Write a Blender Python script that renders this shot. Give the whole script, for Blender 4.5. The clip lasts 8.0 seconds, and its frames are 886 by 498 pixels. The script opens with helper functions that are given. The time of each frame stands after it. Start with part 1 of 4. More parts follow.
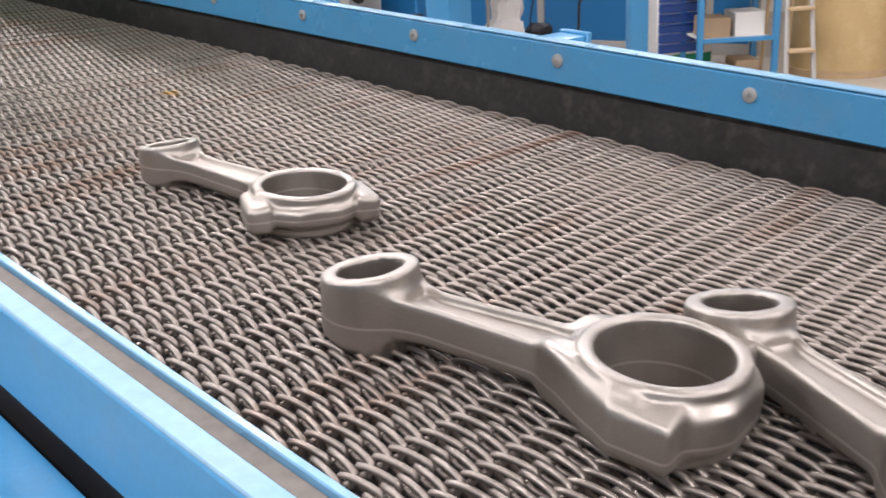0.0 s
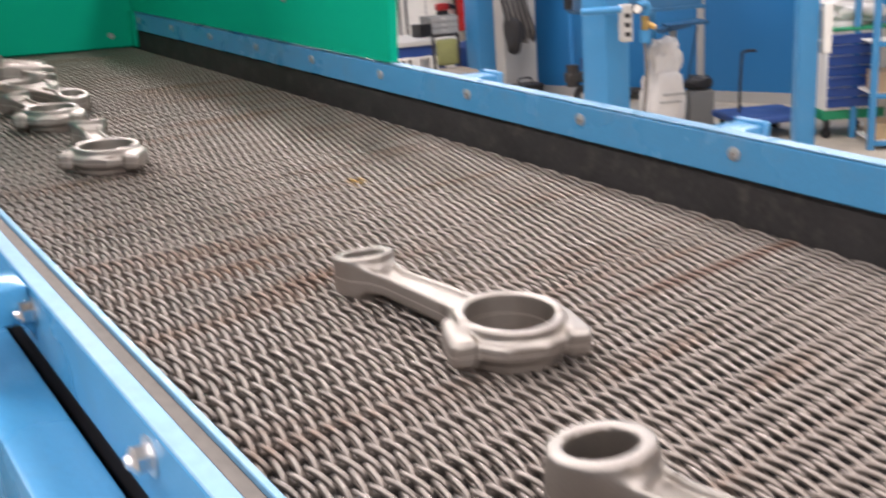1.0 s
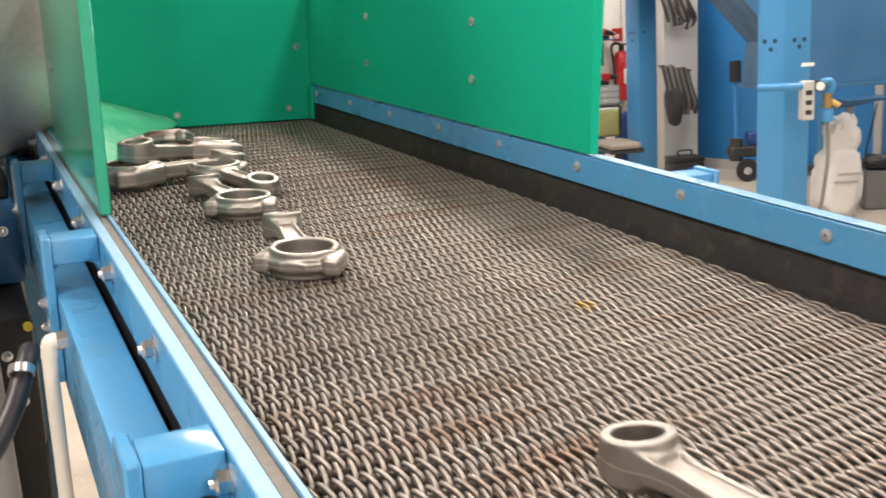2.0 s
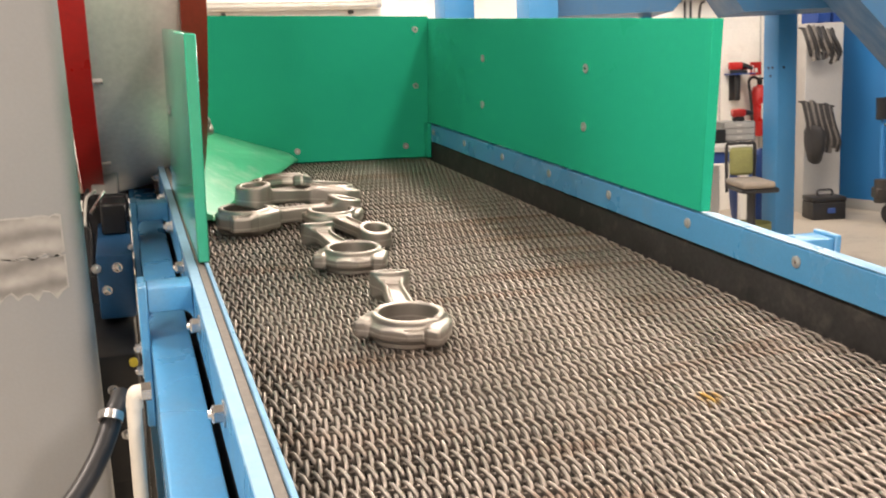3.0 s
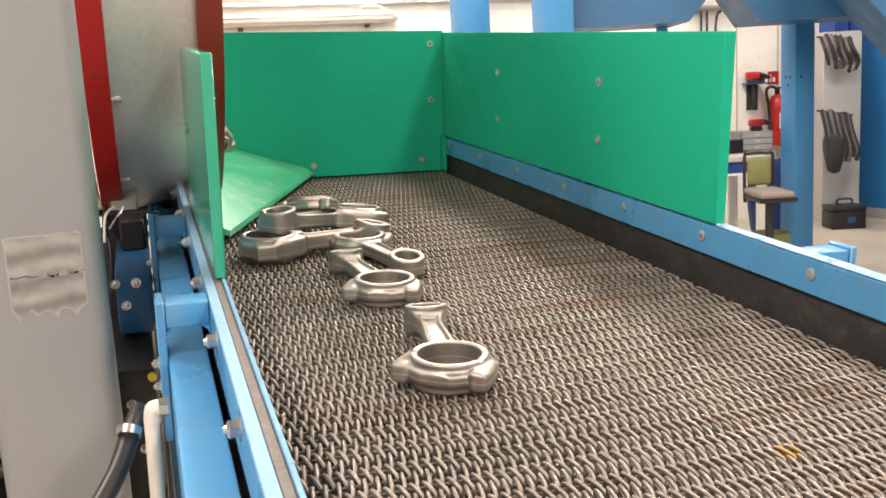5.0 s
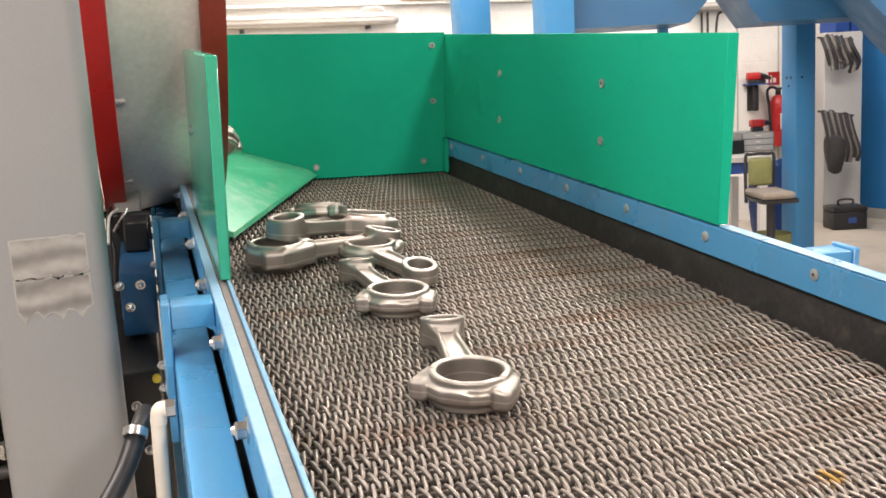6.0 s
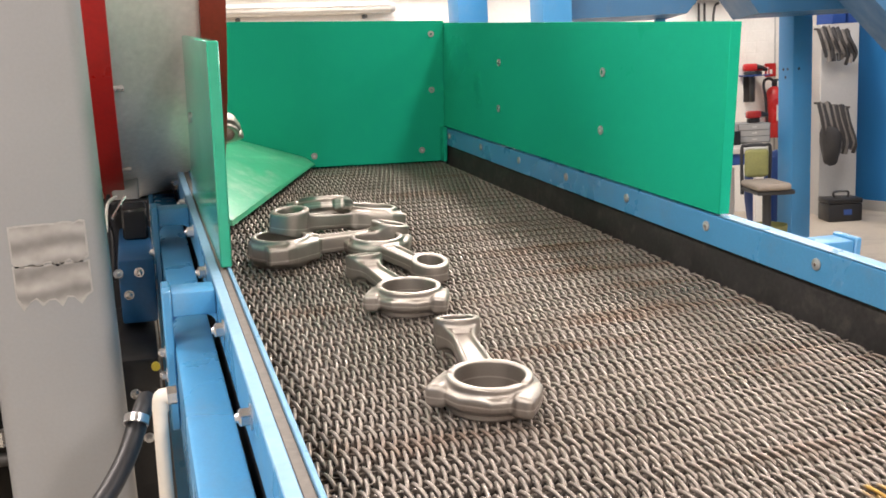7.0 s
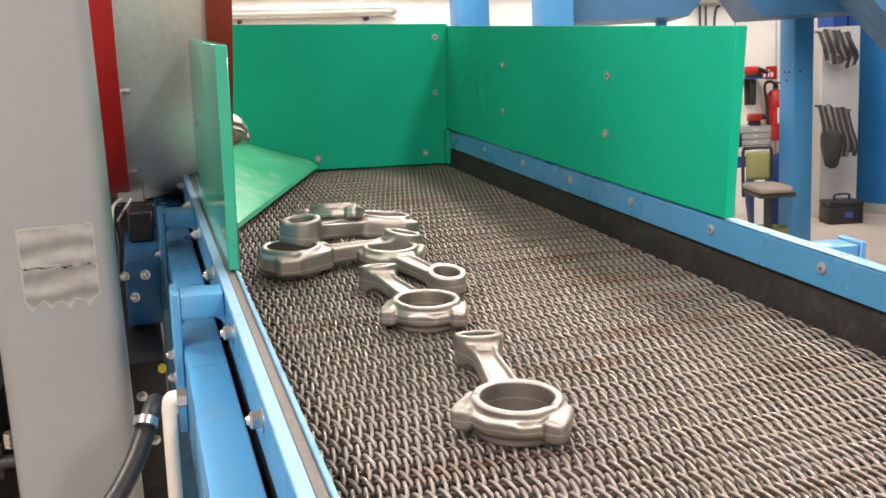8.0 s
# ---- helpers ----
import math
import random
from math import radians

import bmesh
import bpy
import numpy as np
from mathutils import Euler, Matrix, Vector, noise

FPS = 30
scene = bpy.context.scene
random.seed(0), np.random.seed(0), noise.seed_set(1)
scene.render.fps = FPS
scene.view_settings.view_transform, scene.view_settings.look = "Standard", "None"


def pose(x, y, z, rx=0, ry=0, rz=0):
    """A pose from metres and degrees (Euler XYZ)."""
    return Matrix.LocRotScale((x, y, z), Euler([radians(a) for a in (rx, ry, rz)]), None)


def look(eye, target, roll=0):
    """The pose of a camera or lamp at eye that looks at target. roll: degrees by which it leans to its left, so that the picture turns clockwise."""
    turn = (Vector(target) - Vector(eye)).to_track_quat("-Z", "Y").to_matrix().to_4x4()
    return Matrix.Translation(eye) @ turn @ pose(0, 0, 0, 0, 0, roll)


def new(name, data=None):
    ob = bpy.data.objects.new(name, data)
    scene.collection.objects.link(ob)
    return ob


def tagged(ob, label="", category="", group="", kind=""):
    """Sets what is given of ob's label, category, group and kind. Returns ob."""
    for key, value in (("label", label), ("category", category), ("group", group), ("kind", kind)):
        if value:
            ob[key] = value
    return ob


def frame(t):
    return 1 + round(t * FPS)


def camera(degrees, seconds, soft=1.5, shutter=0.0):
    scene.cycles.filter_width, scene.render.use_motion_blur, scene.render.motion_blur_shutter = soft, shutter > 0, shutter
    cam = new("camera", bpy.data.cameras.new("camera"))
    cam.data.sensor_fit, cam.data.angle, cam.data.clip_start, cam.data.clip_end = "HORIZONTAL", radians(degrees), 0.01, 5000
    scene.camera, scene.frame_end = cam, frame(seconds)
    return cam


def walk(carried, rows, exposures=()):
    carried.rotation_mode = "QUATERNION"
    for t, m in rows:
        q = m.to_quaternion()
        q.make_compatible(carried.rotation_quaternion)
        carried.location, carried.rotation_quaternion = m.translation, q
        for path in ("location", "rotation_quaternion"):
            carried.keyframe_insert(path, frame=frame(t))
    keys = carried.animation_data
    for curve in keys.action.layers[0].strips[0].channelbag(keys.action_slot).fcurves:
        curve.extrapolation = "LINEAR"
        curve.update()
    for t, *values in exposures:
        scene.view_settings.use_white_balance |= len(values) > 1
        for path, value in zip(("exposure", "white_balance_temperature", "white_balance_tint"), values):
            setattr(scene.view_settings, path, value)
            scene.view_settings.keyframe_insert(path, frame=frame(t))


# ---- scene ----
EYE = Vector((-0.1, 1.8, 1.378))
TILT, LEAN = radians(4.5), radians(1.3)     # the conveyor climbs away from the camera and leans a little
CLIMB = Matrix.Translation(EYE) @ Matrix.Rotation(TILT, 4, "X") @ Matrix.Rotation(LEAN, 4, "Y") @ Matrix.Translation(-EYE)
cam = camera(51.1, 8.0, soft=1.7, shutter=0.5)
# the path, given over the level belt and then tilted with it
PATH = [
    (0, (-0.171, 1.544, 1.254), (1.156, 2.837, 0.500), 0.8),
    (0.5, (-0.157, 1.553, 1.262), (1.085, 2.932, 0.515), -0.1),
    (1, (-0.154, 1.592, 1.302), (0.957, 3.115, 0.635), -0.5),
    (1.5, (-0.156, 1.666, 1.325), (0.787, 3.33, 0.737), -0.6),
    (2, (-0.143, 1.769, 1.326), (0.734, 3.484, 0.787), -0.2),
    (2.2, (-0.132, 1.794, 1.331), (0.695, 3.523, 0.759), 0.5),
    (3.3, (-0.078, 1.782, 1.363), (0.521, 3.636, 0.909), -0.2),
    (3.5, (-0.077, 1.779, 1.362), (0.519, 3.635, 0.912), -0.2),
    (4, (-0.074, 1.779, 1.363), (0.523, 3.635, 0.917), -0.4),
    (4.5, (-0.079, 1.78, 1.364), (0.519, 3.632, 0.905), -0.5),
    (6, (-0.089, 1.778, 1.366), (0.507, 3.632, 0.91), -0.7),
    (6.5, (-0.094, 1.78, 1.364), (0.509, 3.63, 0.9), -0.6),
    (7, (-0.097, 1.784, 1.362), (0.508, 3.63, 0.886), -0.4),
    (7.5, (-0.103, 1.783, 1.363), (0.506, 3.629, 0.894), -0.4),
    (8, (-0.107, 1.783, 1.365), (0.498, 3.63, 0.893), -0.3),
]
walk(cam, [(t, CLIMB @ look(eye, target, roll)) for t, eye, target, roll in PATH],
     [(0, -0.2, 6050, 18), (1.2, -0.13, 6300, 19), (2.2, 0.08, 6900, 14), (3.3, 0.12, 7300, 18), (4.5, 0.12, 7200, 18), (6, 0.08, 6750, 17), (8, 0.08, 6700, 17)])

# ---- world, lamps ----
world = bpy.data.worlds.new("world")
scene.world = world
world.use_nodes = True
world.node_tree.nodes["Background"].inputs[0].default_value = (0.75, 0.85, 1.0, 1)
world.node_tree.nodes["Background"].inputs[1].default_value = 0.15
scene.view_settings.exposure = 0.0

FLOOR = -0.2      # hall floor
BELT = 0.95       # top of the wire belt
CEIL = 4.9
LAMP_Z = 3.84
SPEED = 0.0555    # belt speed, m/s, towards -y


def ceiling_lamp(x, y, power, sx=0.5, sy=1.6):
    data = bpy.data.lights.new("tube_light", "AREA")
    data.shape, data.size, data.size_y, data.energy = "RECTANGLE", sx, sy, power
    data.color = (1.0, 0.95, 0.88)
    ob = new("tube_light", data)
    ob.location = (x, y, LAMP_Z)
    return ob


# assumed lamps, none in view; the first two are added to brighten faces towards -y
LAMPS = ((-2.2, -2.6, 260), (1.9, -2.6, 260), (-1.6, 1.2, 95), (-1.6, 4.6, 150), (1.9, 1.2, 35), (1.9, 4.6, 100), (4.8, 1.2, 80), (4.8, 4.6, 105),
         (1.9, 7.2, 110), (4.8, 7.2, 80), (1.9, 9.5, 110), (5.0, 9.5, 95), (7.8, 3.0, 85), (7.8, 6.2, 75))
for lx, ly, lp in LAMPS:
    ceiling_lamp(lx, ly, lp)


# ---- materials ----
def material(name, colour, rough=0.5, metal=0.0, vary=0.12, scale=6.0, fine=120.0, bump=0.05, rvary=0.12, dirt_or_sheen=None, dirt_or_sheen_amount=0.0, space="Object", spec=0.5):
    """A painted or bare surface with variation at two scales, a fine bump and optional patches of grime or painted
    sheen.
    """
    m = bpy.data.materials.new(name)
    m.use_nodes = True
    nt = m.node_tree
    n, l = nt.nodes, nt.links
    b = n["Principled BSDF"]
    tc = n.new("ShaderNodeTexCoord")
    big = n.new("ShaderNodeTexNoise")
    big.inputs["Scale"].default_value, big.inputs["Detail"].default_value = scale, 5
    small = n.new("ShaderNodeTexNoise")
    small.inputs["Scale"].default_value, small.inputs["Detail"].default_value = fine, 3
    for t in (big, small):
        l.new(tc.outputs[space], t.inputs["Vector"])
    mixn = n.new("ShaderNodeMath")
    mixn.operation = "ADD"
    l.new(big.outputs["Fac"], mixn.inputs[0])
    l.new(small.outputs["Fac"], mixn.inputs[1])
    mr = n.new("ShaderNodeMapRange")
    mr.inputs["From Min"].default_value, mr.inputs["From Max"].default_value = 0.6, 1.4
    mr.inputs["To Min"].default_value, mr.inputs["To Max"].default_value = 1 - vary, 1 + vary
    l.new(mixn.outputs[0], mr.inputs["Value"])
    col = n.new("ShaderNodeMix")
    col.data_type, col.blend_type = "RGBA", "MULTIPLY"
    col.inputs["Factor"].default_value = 1
    col.inputs[6].default_value = (*colour, 1)
    l.new(mr.outputs["Result"], col.inputs[7])
    out = col.outputs[2]
    if dirt_or_sheen:
        dn = n.new("ShaderNodeTexNoise")
        dn.inputs["Scale"].default_value, dn.inputs["Detail"].default_value, dn.inputs["Roughness"].default_value = scale * 2.3, 8, 0.65
        l.new(tc.outputs[space], dn.inputs["Vector"])
        dr = n.new("ShaderNodeMapRange")
        dr.inputs["From Min"].default_value, dr.inputs["From Max"].default_value = 0.52, 0.72
        dr.inputs["To Max"].default_value = dirt_or_sheen_amount
        l.new(dn.outputs["Fac"], dr.inputs["Value"])
        dm = n.new("ShaderNodeMix")
        dm.data_type = "RGBA"
        l.new(dr.outputs["Result"], dm.inputs["Factor"])
        l.new(out, dm.inputs[6])
        dm.inputs[7].default_value = (*dirt_or_sheen, 1)
        out = dm.outputs[2]
    l.new(out, b.inputs["Base Color"])
    rr = n.new("ShaderNodeMapRange")
    rr.inputs["From Min"].default_value, rr.inputs["From Max"].default_value = 0.3, 0.7
    rr.inputs["To Min"].default_value, rr.inputs["To Max"].default_value = max(0.03, rough - rvary), min(1, rough + rvary)
    l.new(big.outputs["Fac"], rr.inputs["Value"])
    l.new(rr.outputs["Result"], b.inputs["Roughness"])
    b.inputs["Metallic"].default_value = metal
    b.inputs["Specular IOR Level"].default_value = spec
    if bump:
        bp = n.new("ShaderNodeBump")
        bp.inputs["Strength"].default_value, bp.inputs["Distance"].default_value = bump, 0.002
        l.new(small.outputs["Fac"], bp.inputs["Height"])
        l.new(bp.outputs["Normal"], b.inputs["Normal"])
    return m


# BLUE's paler patches put the gloss of the rails into the colour
BLUE = material("blue_paint", (0.06, 0.275, 0.52), 0.29, vary=0.09, bump=0.03, fine=300, dirt_or_sheen=(0.16, 0.24, 0.31), dirt_or_sheen_amount=0.3, spec=0.6)
BLUE_FAR = material("blue_column_paint", (0.04, 0.22, 0.45), 0.4, vary=0.06, bump=0.02, dirt_or_sheen=(0.2, 0.25, 0.3), dirt_or_sheen_amount=0.12)
NAVY = material("hopper_blue_paint", (0.02, 0.105, 0.22), 0.45, vary=0.1, bump=0.02, dirt_or_sheen=(0.1, 0.12, 0.15), dirt_or_sheen_amount=0.2)
DARKBLUE = material("motor_blue_paint", (0.012, 0.09, 0.22), 0.45, vary=0.12)
DRAWER = material("drawer_blue", (0.012, 0.05, 0.22), 0.4, vary=0.06)
WALLBLUE = material("partition_blue", (0.014, 0.17, 0.42), 0.5, vary=0.05, scale=2, bump=0.02)
GREEN = material("green_polyethylene", (0.0, 0.405, 0.247), 0.32, vary=0.05, scale=3, fine=400, bump=0.05, rvary=0.08, dirt_or_sheen=(0.0, 0.37, 0.22), dirt_or_sheen_amount=0.15, spec=0.03)
GLOSSGREEN = material("polished_green_polyethylene", (0.02, 0.36, 0.23), 0.13, vary=0.05, scale=3, fine=60, bump=0.01, rvary=0.05, dirt_or_sheen=(0.08, 0.42, 0.30), dirt_or_sheen_amount=0.2, spec=0.55)
PALEGREEN = material("scuffed_green_polyethylene", (0.04, 0.40, 0.21), 0.4, vary=0.08, scale=7, bump=0.05, dirt_or_sheen=(0.35, 0.55, 0.42), dirt_or_sheen_amount=0.5)
RUBBER = material("black_rubber", (0.024, 0.022, 0.022), 0.66, vary=0.45, scale=14, bump=0.15, dirt_or_sheen=(0.095, 0.085, 0.07), dirt_or_sheen_amount=0.5)
RUBBER_EDGE = material("dusty_rubber_edge", (0.16, 0.145, 0.13), 0.8, vary=0.25, scale=20, bump=0.2)
BLACK = material("black_paint", (0.012, 0.012, 0.014), 0.45, vary=0.3)
DARKSTEEL = material("dark_steel", (0.06, 0.057, 0.055), 0.55, metal=0.5, vary=0.3, dirt_or_sheen=(0.1, 0.07, 0.05), dirt_or_sheen_amount=0.5)
ZINC = material("zinc_plated_steel", (0.66, 0.66, 0.67), 0.28, metal=1.0, vary=0.15, fine=500)
DULLZINC = material("dull_zinc", (0.42, 0.43, 0.43), 0.55, metal=0.5, vary=0.1, fine=500)
INOX = material("brushed_stainless", (0.80, 0.775, 0.74), 0.46, metal=0.5, vary=0.12, scale=2.5, fine=90, bump=0.02, rvary=0.05, dirt_or_sheen=(0.4, 0.37, 0.33), dirt_or_sheen_amount=0.2)
RED = material("red_paint", (0.42, 0.014, 0.012), 0.33, vary=0.12, dirt_or_sheen=(0.12, 0.02, 0.015), dirt_or_sheen_amount=0.3)
REDBROWN = material("red_oxide_paint", (0.24, 0.035, 0.018), 0.45, vary=0.15)
GREY = material("grey_paint", (0.245, 0.25, 0.255), 0.42, vary=0.05, scale=2.5, fine=200, bump=0.03, dirt_or_sheen=(0.22, 0.2, 0.18), dirt_or_sheen_amount=0.2)
WHITE = material("white_paint", (0.74, 0.72, 0.68), 0.5, vary=0.06)
CREAM = material("cream_plastic", (0.66, 0.62, 0.55), 0.45, vary=0.06)
WALLWHITE = material("white_painted_brick", (0.80, 0.77, 0.71), 0.7, vary=0.06, scale=1.5, fine=40, bump=0.3, dirt_or_sheen=(0.5, 0.46, 0.4), dirt_or_sheen_amount=0.3)
def brick_joints(m):
    """Faint block joints as relief in a painted wall."""
    n, l = m.node_tree.nodes, m.node_tree.links
    tc = [x for x in n if x.bl_idname == "ShaderNodeTexCoord"][0]
    bp = [x for x in n if x.bl_idname == "ShaderNodeBump"][0]
    mp = n.new("ShaderNodeMapping")
    mp.inputs["Rotation"].default_value = (radians(90), 0, 0)
    l.new(tc.outputs["Object"], mp.inputs["Vector"])
    br = n.new("ShaderNodeTexBrick")
    br.inputs["Scale"].default_value, br.inputs["Mortar Size"].default_value = 2.0, 0.02
    br.inputs["Color1"].default_value = br.inputs["Color2"].default_value = (1, 1, 1, 1)
    br.inputs["Mortar"].default_value = (0, 0, 0, 1)
    l.new(mp.outputs["Vector"], br.inputs["Vector"])
    b2 = n.new("ShaderNodeBump")
    b2.inputs["Strength"].default_value, b2.inputs["Distance"].default_value = 0.5, 0.004
    l.new(br.outputs["Color"], b2.inputs["Height"])
    l.new(bp.outputs["Normal"], b2.inputs["Normal"])
    l.new(b2.outputs["Normal"], n["Principled BSDF"].inputs["Normal"])


brick_joints(WALLWHITE)
WALLMID = material("grey_hall_wall", (0.42, 0.41, 0.40), 0.8, vary=0.1, scale=1)
BARBLUE = material("clamp_blue_paint", (0.16, 0.35, 0.53), 0.35, vary=0.12, scale=20, dirt_or_sheen=(0.3, 0.42, 0.5), dirt_or_sheen_amount=0.4)
# worn blue whose paleness also holds the light falling on the rail tops
PALEBLUE = material("worn_lit_blue_edge", (0.22, 0.40, 0.56), 0.5, vary=0.15, scale=20)
CONCRETE = material("worn_concrete", (0.42, 0.37, 0.30), 0.6, vary=0.16, scale=1.2, fine=60, bump=0.1, dirt_or_sheen=(0.22, 0.19, 0.16), dirt_or_sheen_amount=0.5)
CEILING = material("ceiling_grey", (0.5, 0.49, 0.47), 0.8, vary=0.08, scale=1)
GREYPANEL = material("grey_panel", (0.42, 0.41, 0.39), 0.6, vary=0.08, scale=2)
OLIVE = material("olive_fabric", (0.17, 0.175, 0.065), 0.85, vary=0.2, scale=20, bump=0.3)
BEIGE = material("beige_fabric", (0.21, 0.18, 0.15), 0.9, vary=0.12, scale=20, bump=0.3)
SACK = material("dark_sack_rubber", (0.028, 0.026, 0.026), 0.6, vary=0.4, scale=12, bump=0.3)
SACKGREY = material("grey_strap", (0.16, 0.145, 0.13), 0.7, vary=0.4, scale=12, bump=0.3)
BAGWHITE = material("woven_white_bag", (0.72, 0.69, 0.66), 0.75, vary=0.1, scale=10, fine=250, bump=0.4)
WOOD = material("pale_wood", (0.46, 0.33, 0.19), 0.6, vary=0.2, scale=9, bump=0.15)
TAN = material("tan_drum_cardboard", (0.50, 0.36, 0.17), 0.65, vary=0.12, scale=3, bump=0.1, dirt_or_sheen=(0.62, 0.5, 0.3), dirt_or_sheen_amount=0.5)
BOX = material("brown_cardboard", (0.38, 0.27, 0.17), 0.8, vary=0.15)
GREYBOX = material("grey_drawer_plastic", (0.17, 0.17, 0.165), 0.5, vary=0.1)
BRASS = material("brass", (0.55, 0.36, 0.14), 0.3, metal=1.0, vary=0.1)
YELLOW = material("yellow_paint", (0.62, 0.5, 0.04), 0.4, vary=0.1)
PALLETGREEN = material("green_base_paint", (0.01, 0.24, 0.11), 0.45, vary=0.1)
TARP = material("blue_tarpaulin", (0.02, 0.06, 0.22), 0.6, vary=0.2)
LAMPGLASS = material("lamp_diffuser", (0.62, 0.58, 0.52), 0.25, vary=0.08, scale=4)
# near-black: the shade beneath the belt is put into this colour
BEDSHADE = material("bed_shade", (0.016, 0.013, 0.013), 0.85, vary=0.4, scale=15)


# ---- builders ----
def mesh_of(name, bm, mat, smooth=None):
    me = bpy.data.meshes.new(name)
    bm.normal_update()
    bm.to_mesh(me)
    bm.free()
    me.materials.append(mat)
    if smooth:
        me.polygons.foreach_set("use_smooth", [True] * len(me.polygons))
        me.set_sharp_from_angle(angle=radians(smooth))
    return me


TOPS = []      # top-level things in the order of building


def thing(name, loc, label, category, group="", kind=""):
    ob = new(name)
    ob.location = loc
    ob.empty_display_size = 0.05
    TOPS.append(ob)
    return tagged(ob, label, category, group, kind)


def base_of(ob):
    p = Vector((0, 0, 0))
    while ob:
        p += ob.location
        ob = ob.parent
    return p


def part(name, bm, mat, parent, label="", smooth=40):
    """One mesh under a thing or a part; its coordinates are given in the world."""
    bmesh.ops.translate(bm, verts=bm.verts, vec=-base_of(parent))
    ob = new(name, mesh_of(name, bm, mat, smooth))
    ob.parent = parent
    return tagged(ob, label)


def single(name, bm, mat, label, category="", group="", kind="", smooth=40):
    """A thing or a piece of the setting that is one mesh."""
    vs = [v.co for v in bm.verts]
    c = Vector(((min(v.x for v in vs) + max(v.x for v in vs)) / 2, (min(v.y for v in vs) + max(v.y for v in vs)) / 2, min(v.z for v in vs)))
    bmesh.ops.translate(bm, verts=bm.verts, vec=-c)
    ob = new(name, mesh_of(name, bm, mat, smooth))
    ob.location = c
    TOPS.append(ob)
    return tagged(ob, label, category, group, kind)


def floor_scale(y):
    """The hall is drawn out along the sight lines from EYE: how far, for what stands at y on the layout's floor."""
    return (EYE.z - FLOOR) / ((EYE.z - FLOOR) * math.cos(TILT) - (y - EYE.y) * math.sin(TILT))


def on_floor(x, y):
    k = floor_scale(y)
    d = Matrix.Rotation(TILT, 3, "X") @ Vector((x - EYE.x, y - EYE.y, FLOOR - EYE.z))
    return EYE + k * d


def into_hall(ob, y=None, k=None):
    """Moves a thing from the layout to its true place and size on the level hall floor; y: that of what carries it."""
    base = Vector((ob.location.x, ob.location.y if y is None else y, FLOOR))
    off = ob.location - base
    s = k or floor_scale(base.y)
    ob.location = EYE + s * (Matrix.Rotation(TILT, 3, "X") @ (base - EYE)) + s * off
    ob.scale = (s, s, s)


def box(x0, x1, y0, y1, z0, z1, bevel=0.002, bm=None, seg=1):
    bm = bm or bmesh.new()
    vs = bmesh.ops.create_cube(bm, size=1.0)["verts"]
    for v in vs:
        v.co = Vector(((x0 + x1) / 2 + v.co.x * (x1 - x0), (y0 + y1) / 2 + v.co.y * (y1 - y0), (z0 + z1) / 2 + v.co.z * (z1 - z0)))
    if bevel:
        es = list({e for v in vs for e in v.link_edges})
        bmesh.ops.bevel(bm, geom=es, offset=bevel, segments=seg, affect="EDGES", profile=0.5)
    return bm


def rod(p0, p1, r, seg=12, bm=None, r1=None):
    """A closed cylinder or cone between two points."""
    bm = bm or bmesh.new()
    p0, p1 = Vector(p0), Vector(p1)
    d = p1 - p0
    m = Matrix.Translation((p0 + p1) / 2) @ d.to_track_quat("Z", "Y").to_matrix().to_4x4()
    bmesh.ops.create_cone(bm, cap_ends=True, segments=seg, radius1=r, radius2=r if r1 is None else r1, depth=d.length, matrix=m)
    return bm


def lathe(profile, axis_point, axis, seg=48, bm=None):
    """Turns (radius, along) pairs about an axis; the profile is closed."""
    bm = bm or bmesh.new()
    axis = Vector(axis).normalized()
    q = axis.to_track_quat("Z", "Y")
    rings = []
    for i in range(seg):
        a = 2 * math.pi * i / seg
        rings.append([bm.verts.new(Vector(axis_point) + q @ Vector((r * math.cos(a), r * math.sin(a), h))) for r, h in profile])
    k = len(profile)
    for i in range(seg):
        for j in range(k):
            bm.faces.new((rings[i][j], rings[(i + 1) % seg][j], rings[(i + 1) % seg][(j + 1) % k], rings[i][(j + 1) % k]))
    bmesh.ops.recalc_face_normals(bm, faces=bm.faces)
    return bm


def pipe(points, r, seg=8, bm=None, steps=6):
    """A round tube along a smooth path through the points."""
    bm = bm or bmesh.new()
    ps = [Vector(p) for p in points]
    path = []
    for i in range(len(ps) - 1):
        a, b, c, d = ps[max(i - 1, 0)], ps[i], ps[i + 1], ps[min(i + 2, len(ps) - 1)]
        for s in range(steps):
            t = s / steps
            path.append(0.5 * ((2 * b) + (c - a) * t + (2 * a - 5 * b + 4 * c - d) * t * t + (3 * b - a - 3 * c + d) * t ** 3))
    path.append(ps[-1])
    rings = []
    up = Vector((0.31, 0.2, 0.93))
    for i, p in enumerate(path):
        d = (path[min(i + 1, len(path) - 1)] - path[max(i - 1, 0)]).normalized()
        u = d.cross(up).normalized()
        w = d.cross(u)
        rings.append([bm.verts.new(p + r * (math.cos(2 * math.pi * k / seg) * u + math.sin(2 * math.pi * k / seg) * w)) for k in range(seg)])
    for a, b in zip(rings, rings[1:]):
        for k in range(seg):
            bm.faces.new((a[k], a[(k + 1) % seg], b[(k + 1) % seg], b[k]))
    bm.faces.new(rings[0])
    bm.faces.new(rings[-1])
    bmesh.ops.recalc_face_normals(bm, faces=bm.faces)
    return bm


